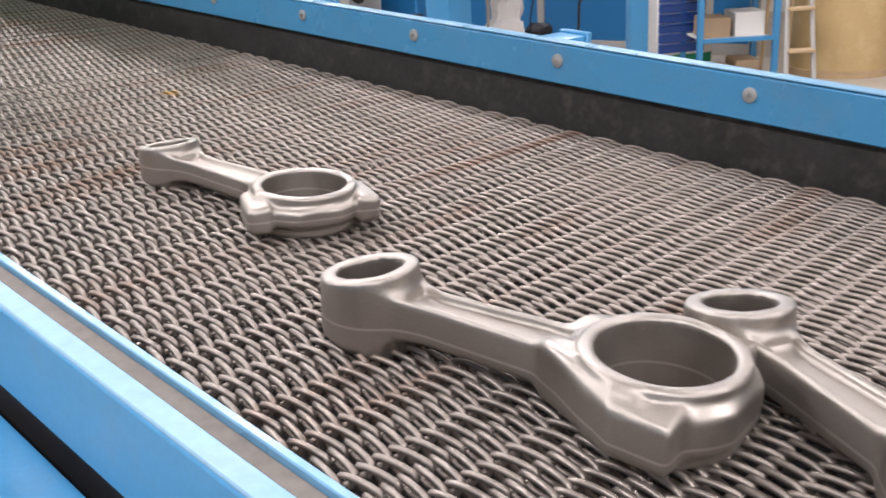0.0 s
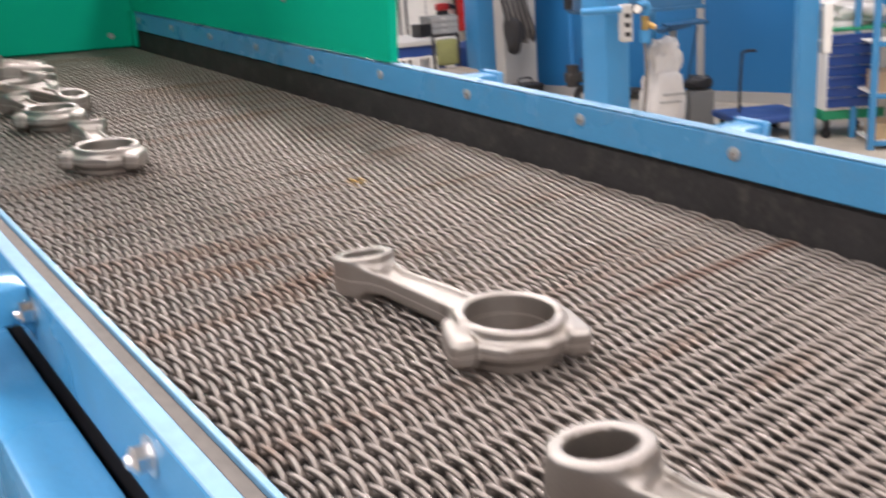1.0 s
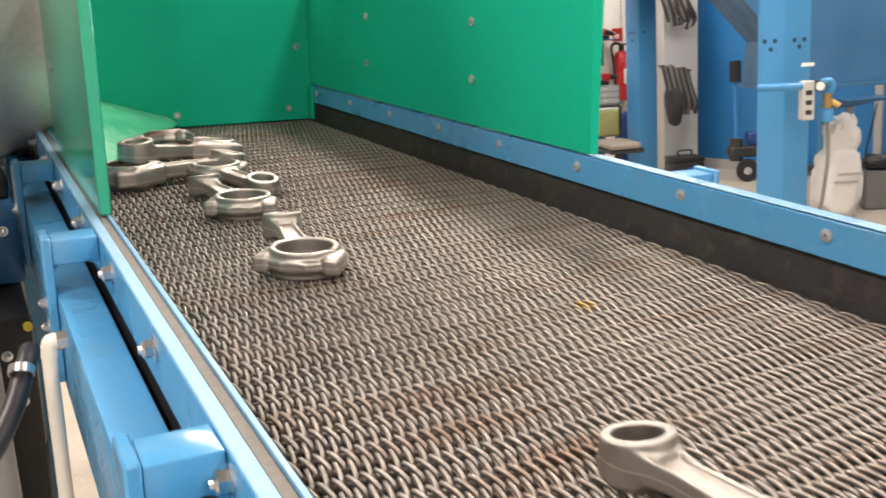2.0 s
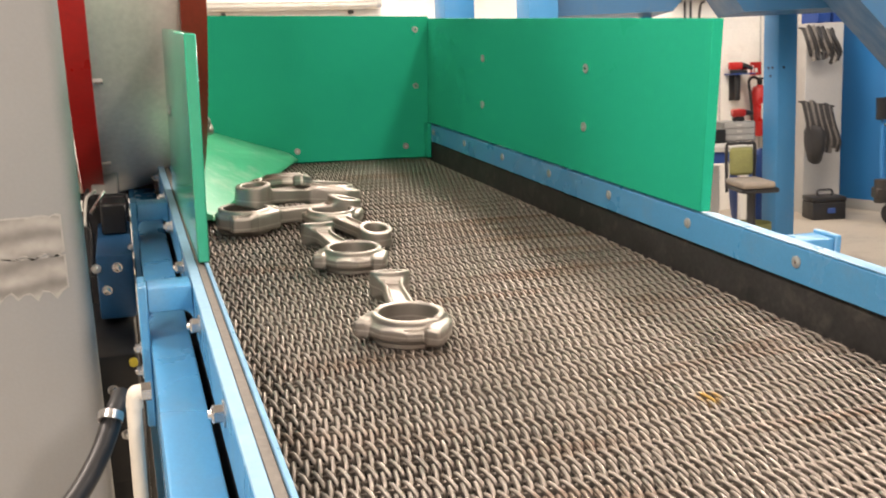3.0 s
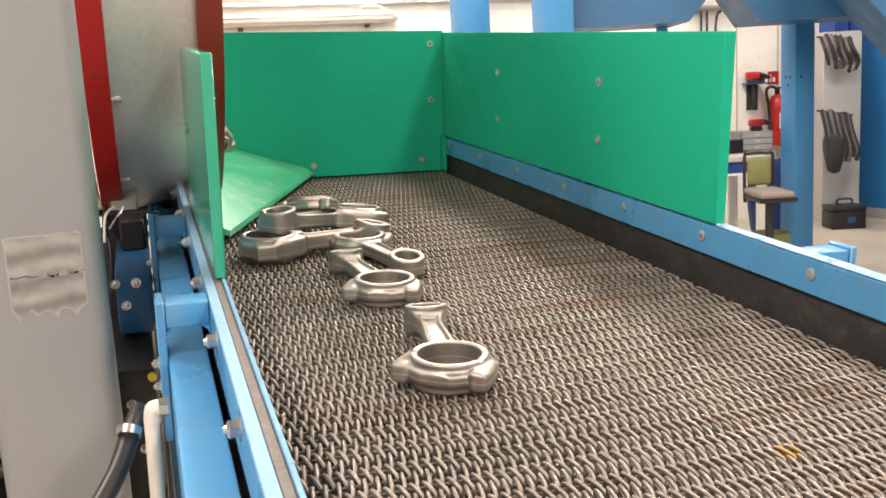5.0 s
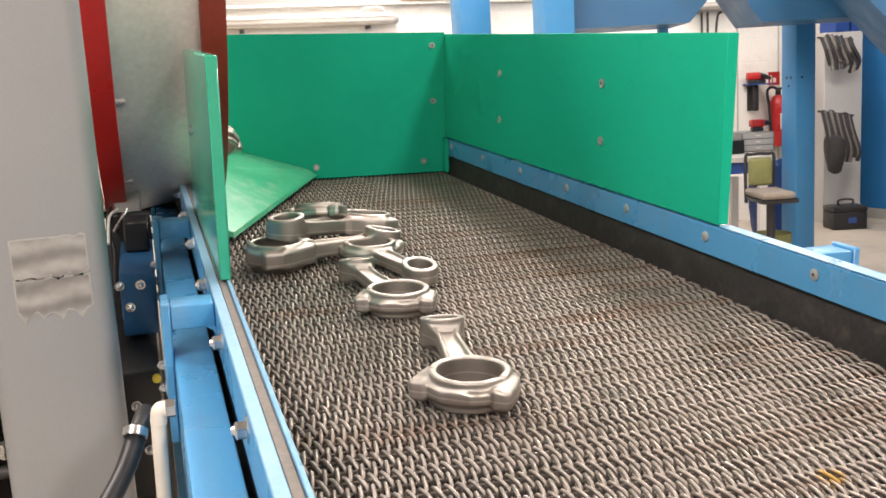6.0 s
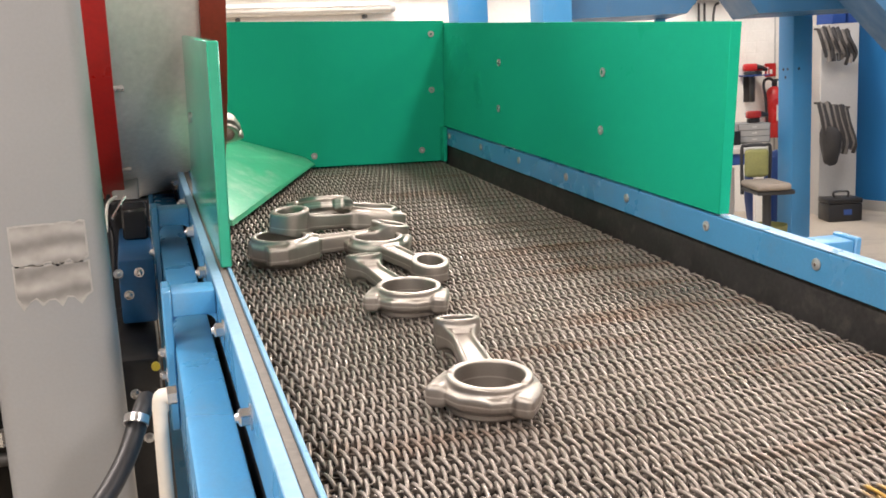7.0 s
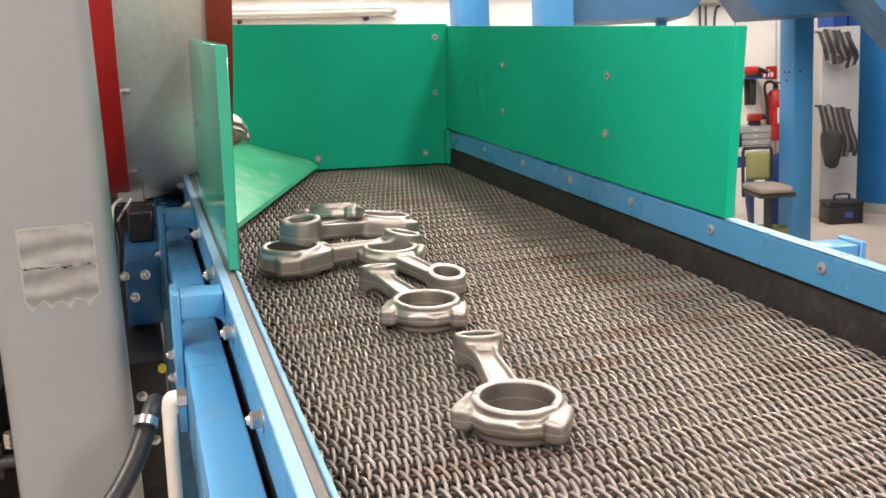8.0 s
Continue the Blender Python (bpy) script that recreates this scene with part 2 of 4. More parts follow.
def prism(points, thick, bm=None):
    """A plate: a polygon of points in space, thickened along its normal."""
    bm = bm or bmesh.new()
    ps = [Vector(p) for p in points]
    nrm = (ps[1] - ps[0]).cross(ps[2] - ps[0]).normalized() * thick
    lo = [bm.verts.new(p) for p in ps]
    hi = [bm.verts.new(p + nrm) for p in ps]
    bm.faces.new(lo[::-1])
    bm.faces.new(hi)
    for i in range(len(ps)):
        j = (i + 1) % len(ps)
        bm.faces.new((lo[i], lo[j], hi[j], hi[i]))
    bmesh.ops.recalc_face_normals(bm, faces=bm.faces)
    return bm


def hexagon(centre, axis, r, depth, bm=None):
    """A hexagon bolt head with a washer under it."""
    c, a = Vector(centre), Vector(axis).normalized()
    bm = rod(c, c + a * 0.0015, r * 1.45, 16, bm)
    rod(c + a * 0.0015, c + a * (0.0015 + depth * 0.8), r, 6, bm)
    rod(c + a * (0.0015 + depth * 0.8), c + a * (0.0015 + depth), r, 12, bm, r * 0.75)
    rod(c + a * (0.0015 + depth), c + a * (0.0015 + depth * 1.3), r * 0.55, 12, bm, r * 0.4)
    return bm


def lump(centre, size, seed, rough=0.15, sub=3, bm=None):
    """An uneven rounded body, for bags and sacks."""
    bm = bm or bmesh.new()
    vs = bmesh.ops.create_icosphere(bm, subdivisions=sub, radius=1.0)["verts"]
    for v in vs:
        p = v.co.copy()
        f = 1 + rough * noise.noise(p * 1.7 + Vector((seed, seed * 2.1, 0))) + rough * 0.5 * noise.noise(p * 4.3 + Vector((0, seed, seed)))
        p = Vector([math.copysign(abs(c) ** 0.7, c) for c in p]) * f
        v.co = Vector(centre) + Vector((p.x * size[0], p.y * size[1], p.z * size[2]))
    return bm


# ---- the hall ----
X0, X1, Y0 = -4.62, 11.5, -5.5
Y1 = 7.85                       # north wall in the layout
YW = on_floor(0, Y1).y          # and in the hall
single("floor", box(X0 - 0.2, X1 + 0.2, Y0 - 0.2, YW + 0.2, FLOOR - 0.1, FLOOR, 0), CONCRETE, "worn beige concrete workshop floor", kind="structure")
single("ceiling", box(X0 - 0.2, X1 + 0.2, Y0 - 0.2, YW + 0.2, CEIL, CEIL + 0.1, 0), CEILING, "plain grey workshop ceiling", kind="structure")
single("wall_north", box(X0 - 0.2, X1 + 0.2, YW, YW + 0.2, FLOOR, CEIL, 0), WALLWHITE, "white painted brick workshop wall", kind="structure")
# south and west walls are assumed and unseen; their grey shapes the reflections
single("wall_south", box(X0 - 0.2, X1 + 0.2, Y0 - 0.2, Y0, FLOOR, CEIL, 0), WALLMID, "assumed pale grey workshop wall, out of view", kind="structure")
single("wall_west", box(X0 - 0.2, X0, Y0, YW, FLOOR, CEIL, 0), WALLMID, "assumed pale grey workshop wall, out of view", kind="structure")
single("wall_east", box(X1, X1 + 0.2, Y0, YW, FLOOR, CEIL, 0), WALLWHITE, "white painted workshop wall", kind="structure")

FIRST = len(TOPS)

# ---- conveyor frame ----
W = 0.8
NEAR, FAR = 0.6, 4.46
frame_thing = thing("conveyor", (0.4, 2.5, FLOOR), "blue painted steel conveyor frame with bolted side rails", "conveyor frame")


def rail_boards(side):
    """Side plate, rubber skirt and clamping bar; side -1 is the one beside the drum."""
    if side < 0:
        plate = part("side_plate", box(-0.0215, -0.0085, NEAR, FAR, 0.9855, 1.0415, 0.0015), BLUE, frame_thing)
        # worn strip, its colour also lightened for the light from above
        part("top_edge", box(-0.0213, -0.0087, NEAR, FAR, 1.0417, 1.044, 0.001), PALEBLUE, plate, "worn blue top edge, coloured paler for light from above")
        # black filler: the shadowed gap between plate and beam, put in as colour
        part("black_filler", box(-0.018, -0.010, NEAR, FAR, 0.80, 0.9853, 0.001), BLACK, frame_thing)
        part("rubber_skirt", box(-0.0082, 0.0018, NEAR, FAR, 0.92, 1.0415, 0.001), RUBBER_EDGE, frame_thing, "dusty black rubber skirt")
        part("clamping_bar", box(0.0022, 0.0070, NEAR, FAR, 0.99, 1.0445, 0.0008), BARBLUE, frame_thing, "bright blue clamping bar")
    else:
        part("side_plate", box(0.7898, 0.807, NEAR, FAR, 1.0022, 1.0535, 0.0015), BLUE, frame_thing)
        part("black_filler", box(0.797, 0.805, NEAR, FAR, 0.80, 1.002, 0.001), BLACK, frame_thing)
        part("rubber_skirt", box(0.7898, 0.7966, NEAR, FAR - 0.01, 0.915, 1.002, 0.001), RUBBER, frame_thing, "scuffed black rubber skirt")
        part("clamping_bar", box(0.782, 0.7896, NEAR, FAR - 0.0145, 1.0025, 1.0525, 0.0015), BLUE, frame_thing)
        # the same here: wear, and light from above put into a paler blue
        part("top_edge", box(0.7824, 0.8066, NEAR, 3.036, 1.0537, 1.0555, 0.0006), BARBLUE, frame_thing, "worn blue top edge, coloured paler for light from above")


rail_boards(-1)
rail_boards(1)
# added plate, coloured nearly black for the shaded space under the wires
part("bed_plate", box(0.0, 0.797, NEAR, 5.0, 0.895, 0.90, 0), BEDSHADE, frame_thing, "added near-black bed plate, shade under the belt in its colour")
part("side_beam", box(-0.0745, -0.0265, NEAR, FAR, 0.84, 0.9755, 0.004, seg=2), BLUE, frame_thing)
part("side_beam", box(0.83, 0.89, NEAR, FAR, 0.86, 1.0, 0.004, seg=2), BLUE, frame_thing)
for bx in (-0.0895, 0.825):
    for by in (0.8, 2.2, 4.2):
        top = Vector((bx + 0.035, by, 0.875))
        leg = new("leg", mesh_of("leg", box(-0.03, 0.03, -0.035, 0.035, FLOOR - (CLIMB @ top).z, 0, 0.003), BLUE, 40))
        leg.parent, leg.location, leg.rotation_euler = frame_thing, top - frame_thing.location, (-TILT, 0, 0)


def bracket(y, left):
    """A welded bracket that carries the side plate over the beam."""
    s = -1 if left else 1
    xa = -0.022 if left else 0.8075
    xb = xa + s * (0.053 if left else 0.070)
    xc = xb + s * 0.011
    top = 1.0425 if left else 1.050
    bm = box(min(xa, xb), max(xa, xb), y, y + 0.044, top - 0.031, top, 0.003, seg=2)
    # rounded inner corners
    for cx, sg in ((xa, s), (xb, -s)):
        pts = [(cx, y + 0.012, top - 0.0305), (cx + sg * 0.016, y + 0.012, top - 0.0305)]
        for k in range(1, 5):
            a = math.pi / 2 * k / 5
            pts.append((cx + sg * (0.016 - 0.016 * math.sin(a)), y + 0.012, top - 0.0305 - 0.016 + 0.016 * math.cos(a)))
        pts.append((cx, y + 0.012, top - 0.0305 - 0.016))
        prism(pts, 0.01, bm)
    b = part("bracket", bm, BLUE, frame_thing)
    part("bracket_plate", box(min(xb, xc), max(xb, xc), y - 0.003, y + 0.047, top - 0.178, top + 0.004, 0.002), BLUE, b)
    for bz, by in ((top - 0.142, 0.022), (top - 0.112, 0.022), (top - 0.082, 0.022)):
        part("bracket_bolt", hexagon((xc, y + by, bz), (s, 0, 0), 0.006, 0.006), ZINC, b)


for by in (1.72, 2.312, 2.918, 3.472, 4.02):
    bracket(by, True)
for by in (1.24, 1.77, 2.30, 2.84, 3.37, 3.9):
    bracket(by, False)
for by in (1.521, 1.787, 2.052, 2.308, 2.566, 2.820, 3.087, 3.361, 3.626, 3.89):
    part("side_bolt", hexagon((-0.0215, by, 1.022), (-1, 0, 0), 0.0085, 0.010), ZINC, frame_thing, "zinc-plated hexagon bolt")
for k in range(-4, 7):
    c = Vector((0.782, 2.803 + 0.2655 * k, 1.032))
    bm = rod(c, c + Vector((-0.0018, 0, 0)), 0.0085, 20)
    rod(c + Vector((-0.0018, 0, 0)), c + Vector((-0.0028, 0, 0)), 0.0085, 20, bm, 0.006)
    screw = part("rail_screw", bm, DULLZINC, frame_thing, "zinc-plated button-head screw")
    part("socket", rod(c + Vector((-0.0027, 0, 0)), c + Vector((-0.0032, 0, 0)), 0.003, 6), ZINC, screw)


# ---- green guide panels ----
def guide_panel(name, bm, screws, axis, label, mat=None):
    p = thing(name, (*screws[0][:2], 1.05), label, "guide panel", "green guide panels")
    part("sheet", bm, mat or GREEN, p)
    for s in screws:
        s, a = Vector(s), Vector(axis)
        h = part("panel_screw", rod(s, s + a * 0.003, 0.0092, 18), DULLZINC, p, "zinc-plated screw")
        part("socket", rod(s + a * 0.0029, s + a * 0.0036, 0.004, 6), ZINC, h)
    return p


guide_panel("guide_panel", box(0.782, 0.802, 3.037, 4.466, 1.057, 1.360, 0.001),
            [(0.782, 3.446, 1.264), (0.782, 3.446, 1.150), (0.782, 4.000, 1.262), (0.782, 4.000, 1.147)], (-1, 0, 0), "long upright green plastic guide panel bolted to the rail")
guide_panel("guide_panel", box(0.10, 0.7812, 4.446, 4.466, 0.953, 1.366, 0.0006),
            [(0.742, 4.446, 1.328), (0.743, 4.446, 1.166), (0.711, 4.446, 0.988), (0.384, 4.446, 0.986)], (0, -1, 0), "green plastic end panel standing across the belt")
guide_panel("guide_panel", box(-0.0065, 0.0088, 3.012, 3.60, 1.0448, 1.341, 0.002), [(-0.0065, 3.5, 1.2)], (-1, 0, 0), "short shiny green plastic guide panel beside the drum", GLOSSGREEN)
single("corner_strip", box(0.770, 0.7815, 4.415, 4.4455, 0.955, 1.0562, 0.001), GREEN, "narrow green plastic corner strip", "guide panel", "green guide panels")

# unseen strip, added to keep light out of the gap under the end panel
single("gap_stop", box(0.05, 0.82, 4.4665, 4.472, 0.90, 1.07, 0), RUBBER, "added black strip that stops light under the end panel", "rubber flap")
chute = thing("discharge_chute", (0.1, 4.1, 0.96), "pale scuffed green plastic chute plate sloping onto the belt", "chute")
fold = bmesh.new()
tops = [fold.verts.new(p) for p in ((0.385, 4.442, 0.975), (0.0, 3.98, 1.068), (0.02, 3.66, 0.998), (0.07, 3.66, 0.975), (0.0, 4.442, 1.098))]
lows = [fold.verts.new(v.co - Vector((0, 0, 0.0122))) for v in tops]
for ring in ((0, 1, 2, 3), (0, 4, 1)):
    fold.faces.new([tops[k] for k in ring])
    fold.faces.new([lows[k] for k in ring[::-1]])
for a, b in ((0, 3), (3, 2), (2, 1), (1, 4), (4, 0)):
    fold.faces.new((tops[a], tops[b], lows[b], lows[a]))
bmesh.ops.recalc_face_normals(fold, faces=fold.faces)
bmesh.ops.bevel(fold, geom=[e for e in fold.edges if set(e.verts) == {tops[0], tops[1]}], offset=0.03, segments=4, affect="EDGES", profile=0.5)
part("folded_plate", fold, PALEGREEN, chute)


# ---- feeding drum and its stand ----
DX, DY, DZ = 0.018, 4.18, 1.55
drum = thing("feeding_drum", (-0.4, DY, DZ), "stainless steel feeding drum with red flanges", "drum")
part("shell", lathe([(0.606, -0.1515), (0.575, 0.012), (0.567, 0.012), (0.598, -0.1515)], (DX, DY, DZ), (1, 0, 0), 96), INOX, drum)
part("flange", lathe([(0.622, -0.196), (0.622, -0.152), (0.58, -0.152), (0.58, -0.196)], (DX, DY, DZ), (1, 0, 0), 96), RED, drum)
part("end_flange", lathe([(0.592, 0.0125), (0.592, 0.060), (0.55, 0.060), (0.55, 0.0125)], (DX, DY, DZ), (1, 0, 0), 96), REDBROWN, drum)
part("rear_shell", lathe([(0.600, -0.9), (0.600, -0.201), (0.59, -0.201), (0.59, -0.9)], (DX, DY, DZ), (1, 0, 0), 72), INOX, drum)
for k in range(16):
    a = 2 * math.pi * (k + 0.35) / 16
    c = Vector((DX - 0.152, DY + 0.605 * math.cos(a), DZ + 0.605 * math.sin(a)))
    part("flange_bolt", rod(c, c + Vector((0.018, 0, 0)), 0.006, 8), ZINC, drum)
    c = Vector((DX + 0.036, DY + 0.5915 * math.cos(a), DZ + 0.5915 * math.sin(a)))
    part("flange_bolt", rod(c, c + Vector((0, 0.012 * math.cos(a), 0.012 * math.sin(a))), 0.007, 8), ZINC, drum)

def ground_steel():
    """Steel bared by a grinding disc: arcs of fine scratches in a dull grey."""
    m = material("ground_bare_steel", (0.29, 0.28, 0.27), 0.42, metal=0.35, vary=0.16, scale=26, fine=70, bump=0.2, rvary=0.14)
    n, l = m.node_tree.nodes, m.node_tree.links
    b = n["Principled BSDF"]
    tc = [x for x in n if x.bl_idname == "ShaderNodeTexCoord"][0]
    wave = n.new("ShaderNodeTexWave")
    wave.wave_type = "RINGS"
    wave.inputs["Scale"].default_value, wave.inputs["Distortion"].default_value, wave.inputs["Detail"].default_value = 9, 5.0, 3
    l.new(tc.outputs["Object"], wave.inputs["Vector"])
    ramp = n.new("ShaderNodeMapRange")
    ramp.inputs["To Min"].default_value, ramp.inputs["To Max"].default_value = 0.72, 1.25
    l.new(wave.outputs["Fac"], ramp.inputs["Value"])
    mul = n.new("ShaderNodeMix")
    mul.data_type, mul.blend_type = "RGBA", "MULTIPLY"
    mul.inputs["Factor"].default_value = 1
    l.new(b.inputs["Base Color"].links[0].from_socket, mul.inputs[6])
    l.new(ramp.outputs["Result"], mul.inputs[7])
    l.new(mul.outputs[2], b.inputs["Base Color"])
    return m


BARE = ground_steel()
FEATHER = material("feathered_bare_edge", (0.36, 0.35, 0.335), 0.45, metal=0.3, vary=0.2, scale=40)
post = thing("machine_post", (-0.25, 3.24, FLOOR), "grey painted steel machine post with ground bare patches", "post")
part("column", box(-0.322, -0.152, 3.16, 3.23, FLOOR - 0.118, 2.6, 0.022, seg=4), GREY, post)


def ground_patch(z0, z1, seed, grow, y, mat, label):
    """A ground patch on the post's face: straight sides, wavy top, jagged lower edge."""
    rng = random.Random(seed)
    xa, xb = -0.277 - grow, -0.180 + grow
    top = [(xb - (xb - xa) * k / 14, y, z1 + grow + 0.004 * noise.noise(Vector((k * 0.7, seed, 0)))) for k in range(15)]
    low = []
    for k in range(13):
        u = k / 12
        dip = (0.010 if k % 3 == 1 else 0.002) + rng.uniform(0, 0.005) if 0 < k < 12 else 0
        low.append((xa + (xb - xa) * u, y, z0 - grow * (2.2 if k % 3 == 1 else 1) - dip))
    bm = bmesh.new()
    f = bm.faces.new([bm.verts.new(p) for p in top + low])
    r = bmesh.ops.extrude_face_region(bm, geom=[f])
    bmesh.ops.translate(bm, verts=[v for v in r["geom"] if isinstance(v, bmesh.types.BMVert)], vec=(0, 0.0012, 0))
    bmesh.ops.recalc_face_normals(bm, faces=bm.faces)
    bmesh.ops.triangulate(bm, faces=bm.faces)
    part("ground_patch", bm, mat, post, label)


for z0, z1, seed in ((1.036, 1.083, 1), (0.984, 1.026, 2)):
    ground_patch(z0, z1, seed, 0.0025, 3.1592, FEATHER, "bright feathered edge of a ground patch")
    ground_patch(z0, z1, seed, 0.0, 3.1586, BARE, "bare ground steel patch with swirl marks")
# the two nested boxes are added dark filling for the shadowed gap beside the post
single("machine_plinth", box(-0.62, -0.42, 3.3, 4.2, FLOOR - 0.16, 0.78, 0.01, box(-0.43, -0.17, 3.80, 4.0, FLOOR - 0.16, 0.953, 0.01, box(-0.44, -0.095, 3.78, 3.99, FLOOR - 0.16, 0.83, 0.01))), DARKSTEEL, "dark grimy steel machine base behind the post, with added dark filling", "plinth")
single("machine_rail", box(-0.60, -0.36, 3.31, 3.42, 0.7802, 0.84, 0.006, seg=2), GREY, "grey painted steel cross rail behind the post", "rail")

motor = thing("drive_unit", (-0.14, 3.6, 0.6), "dark blue gearbox with black motor under the drum", "drive unit")
part("gearbox", box(-0.150, -0.088, 3.46, 3.75, 0.84, 0.958, 0.006, seg=2), DARKBLUE, motor)
part("motor_body", box(-0.20, -0.092, 3.30, 3.62, 0.60, 0.83, 0.012, seg=2), BLACK, motor)
part("motor_foot", box(-0.26, -0.09, 3.36, 3.7, 0.45, 0.598, 0.006), BLACK, motor)
part("terminal_box", box(-0.140, -0.094, 3.62, 3.70, 0.9582, 1.018, 0.004), BLACK, motor)
# added black plate that shuts off the bright hall behind the gearbox
part("dark_backing", box(-0.175, -0.088, 3.7502, 3.775, 0.60, 1.012, 0.004), BLACK, motor)
part("sight_glass", rod((-0.100, 3.292, 0.815), (-0.100, 3.3, 0.815), 0.007, 16), YELLOW, motor)
for c in ((-0.135, 3.459, 0.895), (-0.115, 3.459, 0.935), (-0.15, 3.459, 0.935), (-0.135, 3.298, 0.77), (-0.165, 3.298, 0.79), (-0.12, 3.298, 0.69)):
    part("housing_bolt", hexagon(c, (0, -1, 0), 0.006, 0.006), ZINC, motor)
crossbar = single("cross_member", box(-0.6, -0.03, 4.02, 4.10, 0.955, 0.985, 0.003), DARKSTEEL, "dark steel cross member beneath the drum", "beam")
single("support_block", box(-0.16, -0.105, 3.86, 3.98, 0.99, 1.05, 0.004), GREYPANEL, "grey steel support block beneath the drum", "block")
cables = thing("cable_loop", (-0.15, 3.7, 0.98), "thin black and white wires looping beneath the drum", "cable")
part("black_wire", pipe([(-0.165, 3.78, 1.02), (-0.17, 3.7, 1.0), (-0.16, 3.66, 0.95), (-0.165, 3.62, 0.88)], 0.004), BLACK, cables)
part("white_wire", pipe([(-0.15, 3.76, 1.02), (-0.166, 3.7, 1.015), (-0.17, 3.66, 0.97)], 0.003), WHITE, cables)
lever = single("lever_pin", rod((-0.158, 3.66, 0.995), (-0.132, 3.70, 1.03), 0.003, 8), ZINC, "small bright steel lever pin", "pin")

conduit = thing("conduit_pipe", (-0.098, 2.76, FLOOR), "cream plastic conduit pipe with an elbow", "pipe")
part("riser", pipe([(-0.099, 2.76, FLOOR - 0.08), (-0.099, 2.76, 0.4), (-0.099, 2.76, 0.9), (-0.098, 2.76, 0.960)], 0.0078, 12), CREAM, conduit)
part("elbow", pipe([(-0.098, 2.76, 0.958), (-0.0965, 2.76, 0.972), (-0.091, 2.76, 0.974), (-0.080, 2.76, 0.974)], 0.0090, 12), CREAM, conduit)
part("union_nut", rod((-0.090, 2.76, 0.974), (-0.080, 2.76, 0.974), 0.0105, 6), ZINC, conduit)
hose = thing("cable_hose", (-0.15, 2.75, 0.8), "black corrugated cable hose with a clip", "hose")
part("hose_body", pipe([(-0.113, 2.88, 0.925), (-0.118, 2.855, 0.922), (-0.126, 2.83, 0.912), (-0.142, 2.79, 0.888), (-0.172, 2.74, 0.862), (-0.23, 2.68, 0.83), (-0.42, 2.6, 0.74)], 0.0115, 12), BLACK, hose)
part("clip", lathe([(0.0118, -0.005), (0.014, -0.005), (0.014, 0.005), (0.0118, 0.005)], (-0.1255, 2.832, 0.920), (-0.2, -0.7, -0.7), 20), ZINC, hose)
valve = thing("valve", (-0.362, 3.30, 0.66), "small dark steel valve with a yellow cap on the machine", "valve")
part("body", rod((-0.40, 3.30, 0.685), (-0.335, 3.30, 0.685), 0.011, 12, rod((-0.362, 3.30, 0.66), (-0.362, 3.30, 0.715), 0.009, 12)), DARKSTEEL, valve)
part("mount", rod((-0.40, 3.30, 0.685), (-0.46, 3.36, 0.685), 0.012, 10), DARKSTEEL, valve)
part("cap", rod((-0.372, 3.286, 0.668), (-0.372, 3.275, 0.668), 0.012, 14), YELLOW, valve)
part("fitting", rod((-0.34, 3.30, 0.71), (-0.34, 3.30, 0.735), 0.010, 6), ZINC, valve)


# ---- the wire belt ----
PITCH, ROW = 0.0125, 0.02275
WIRE, HALF_Y, HALF_Z = 0.00222, 0.0147, 0.0040
ROWS_OF_WIRE = 166
RUSTY_ROW = 2.228
BELT_NEAR = 1.2059


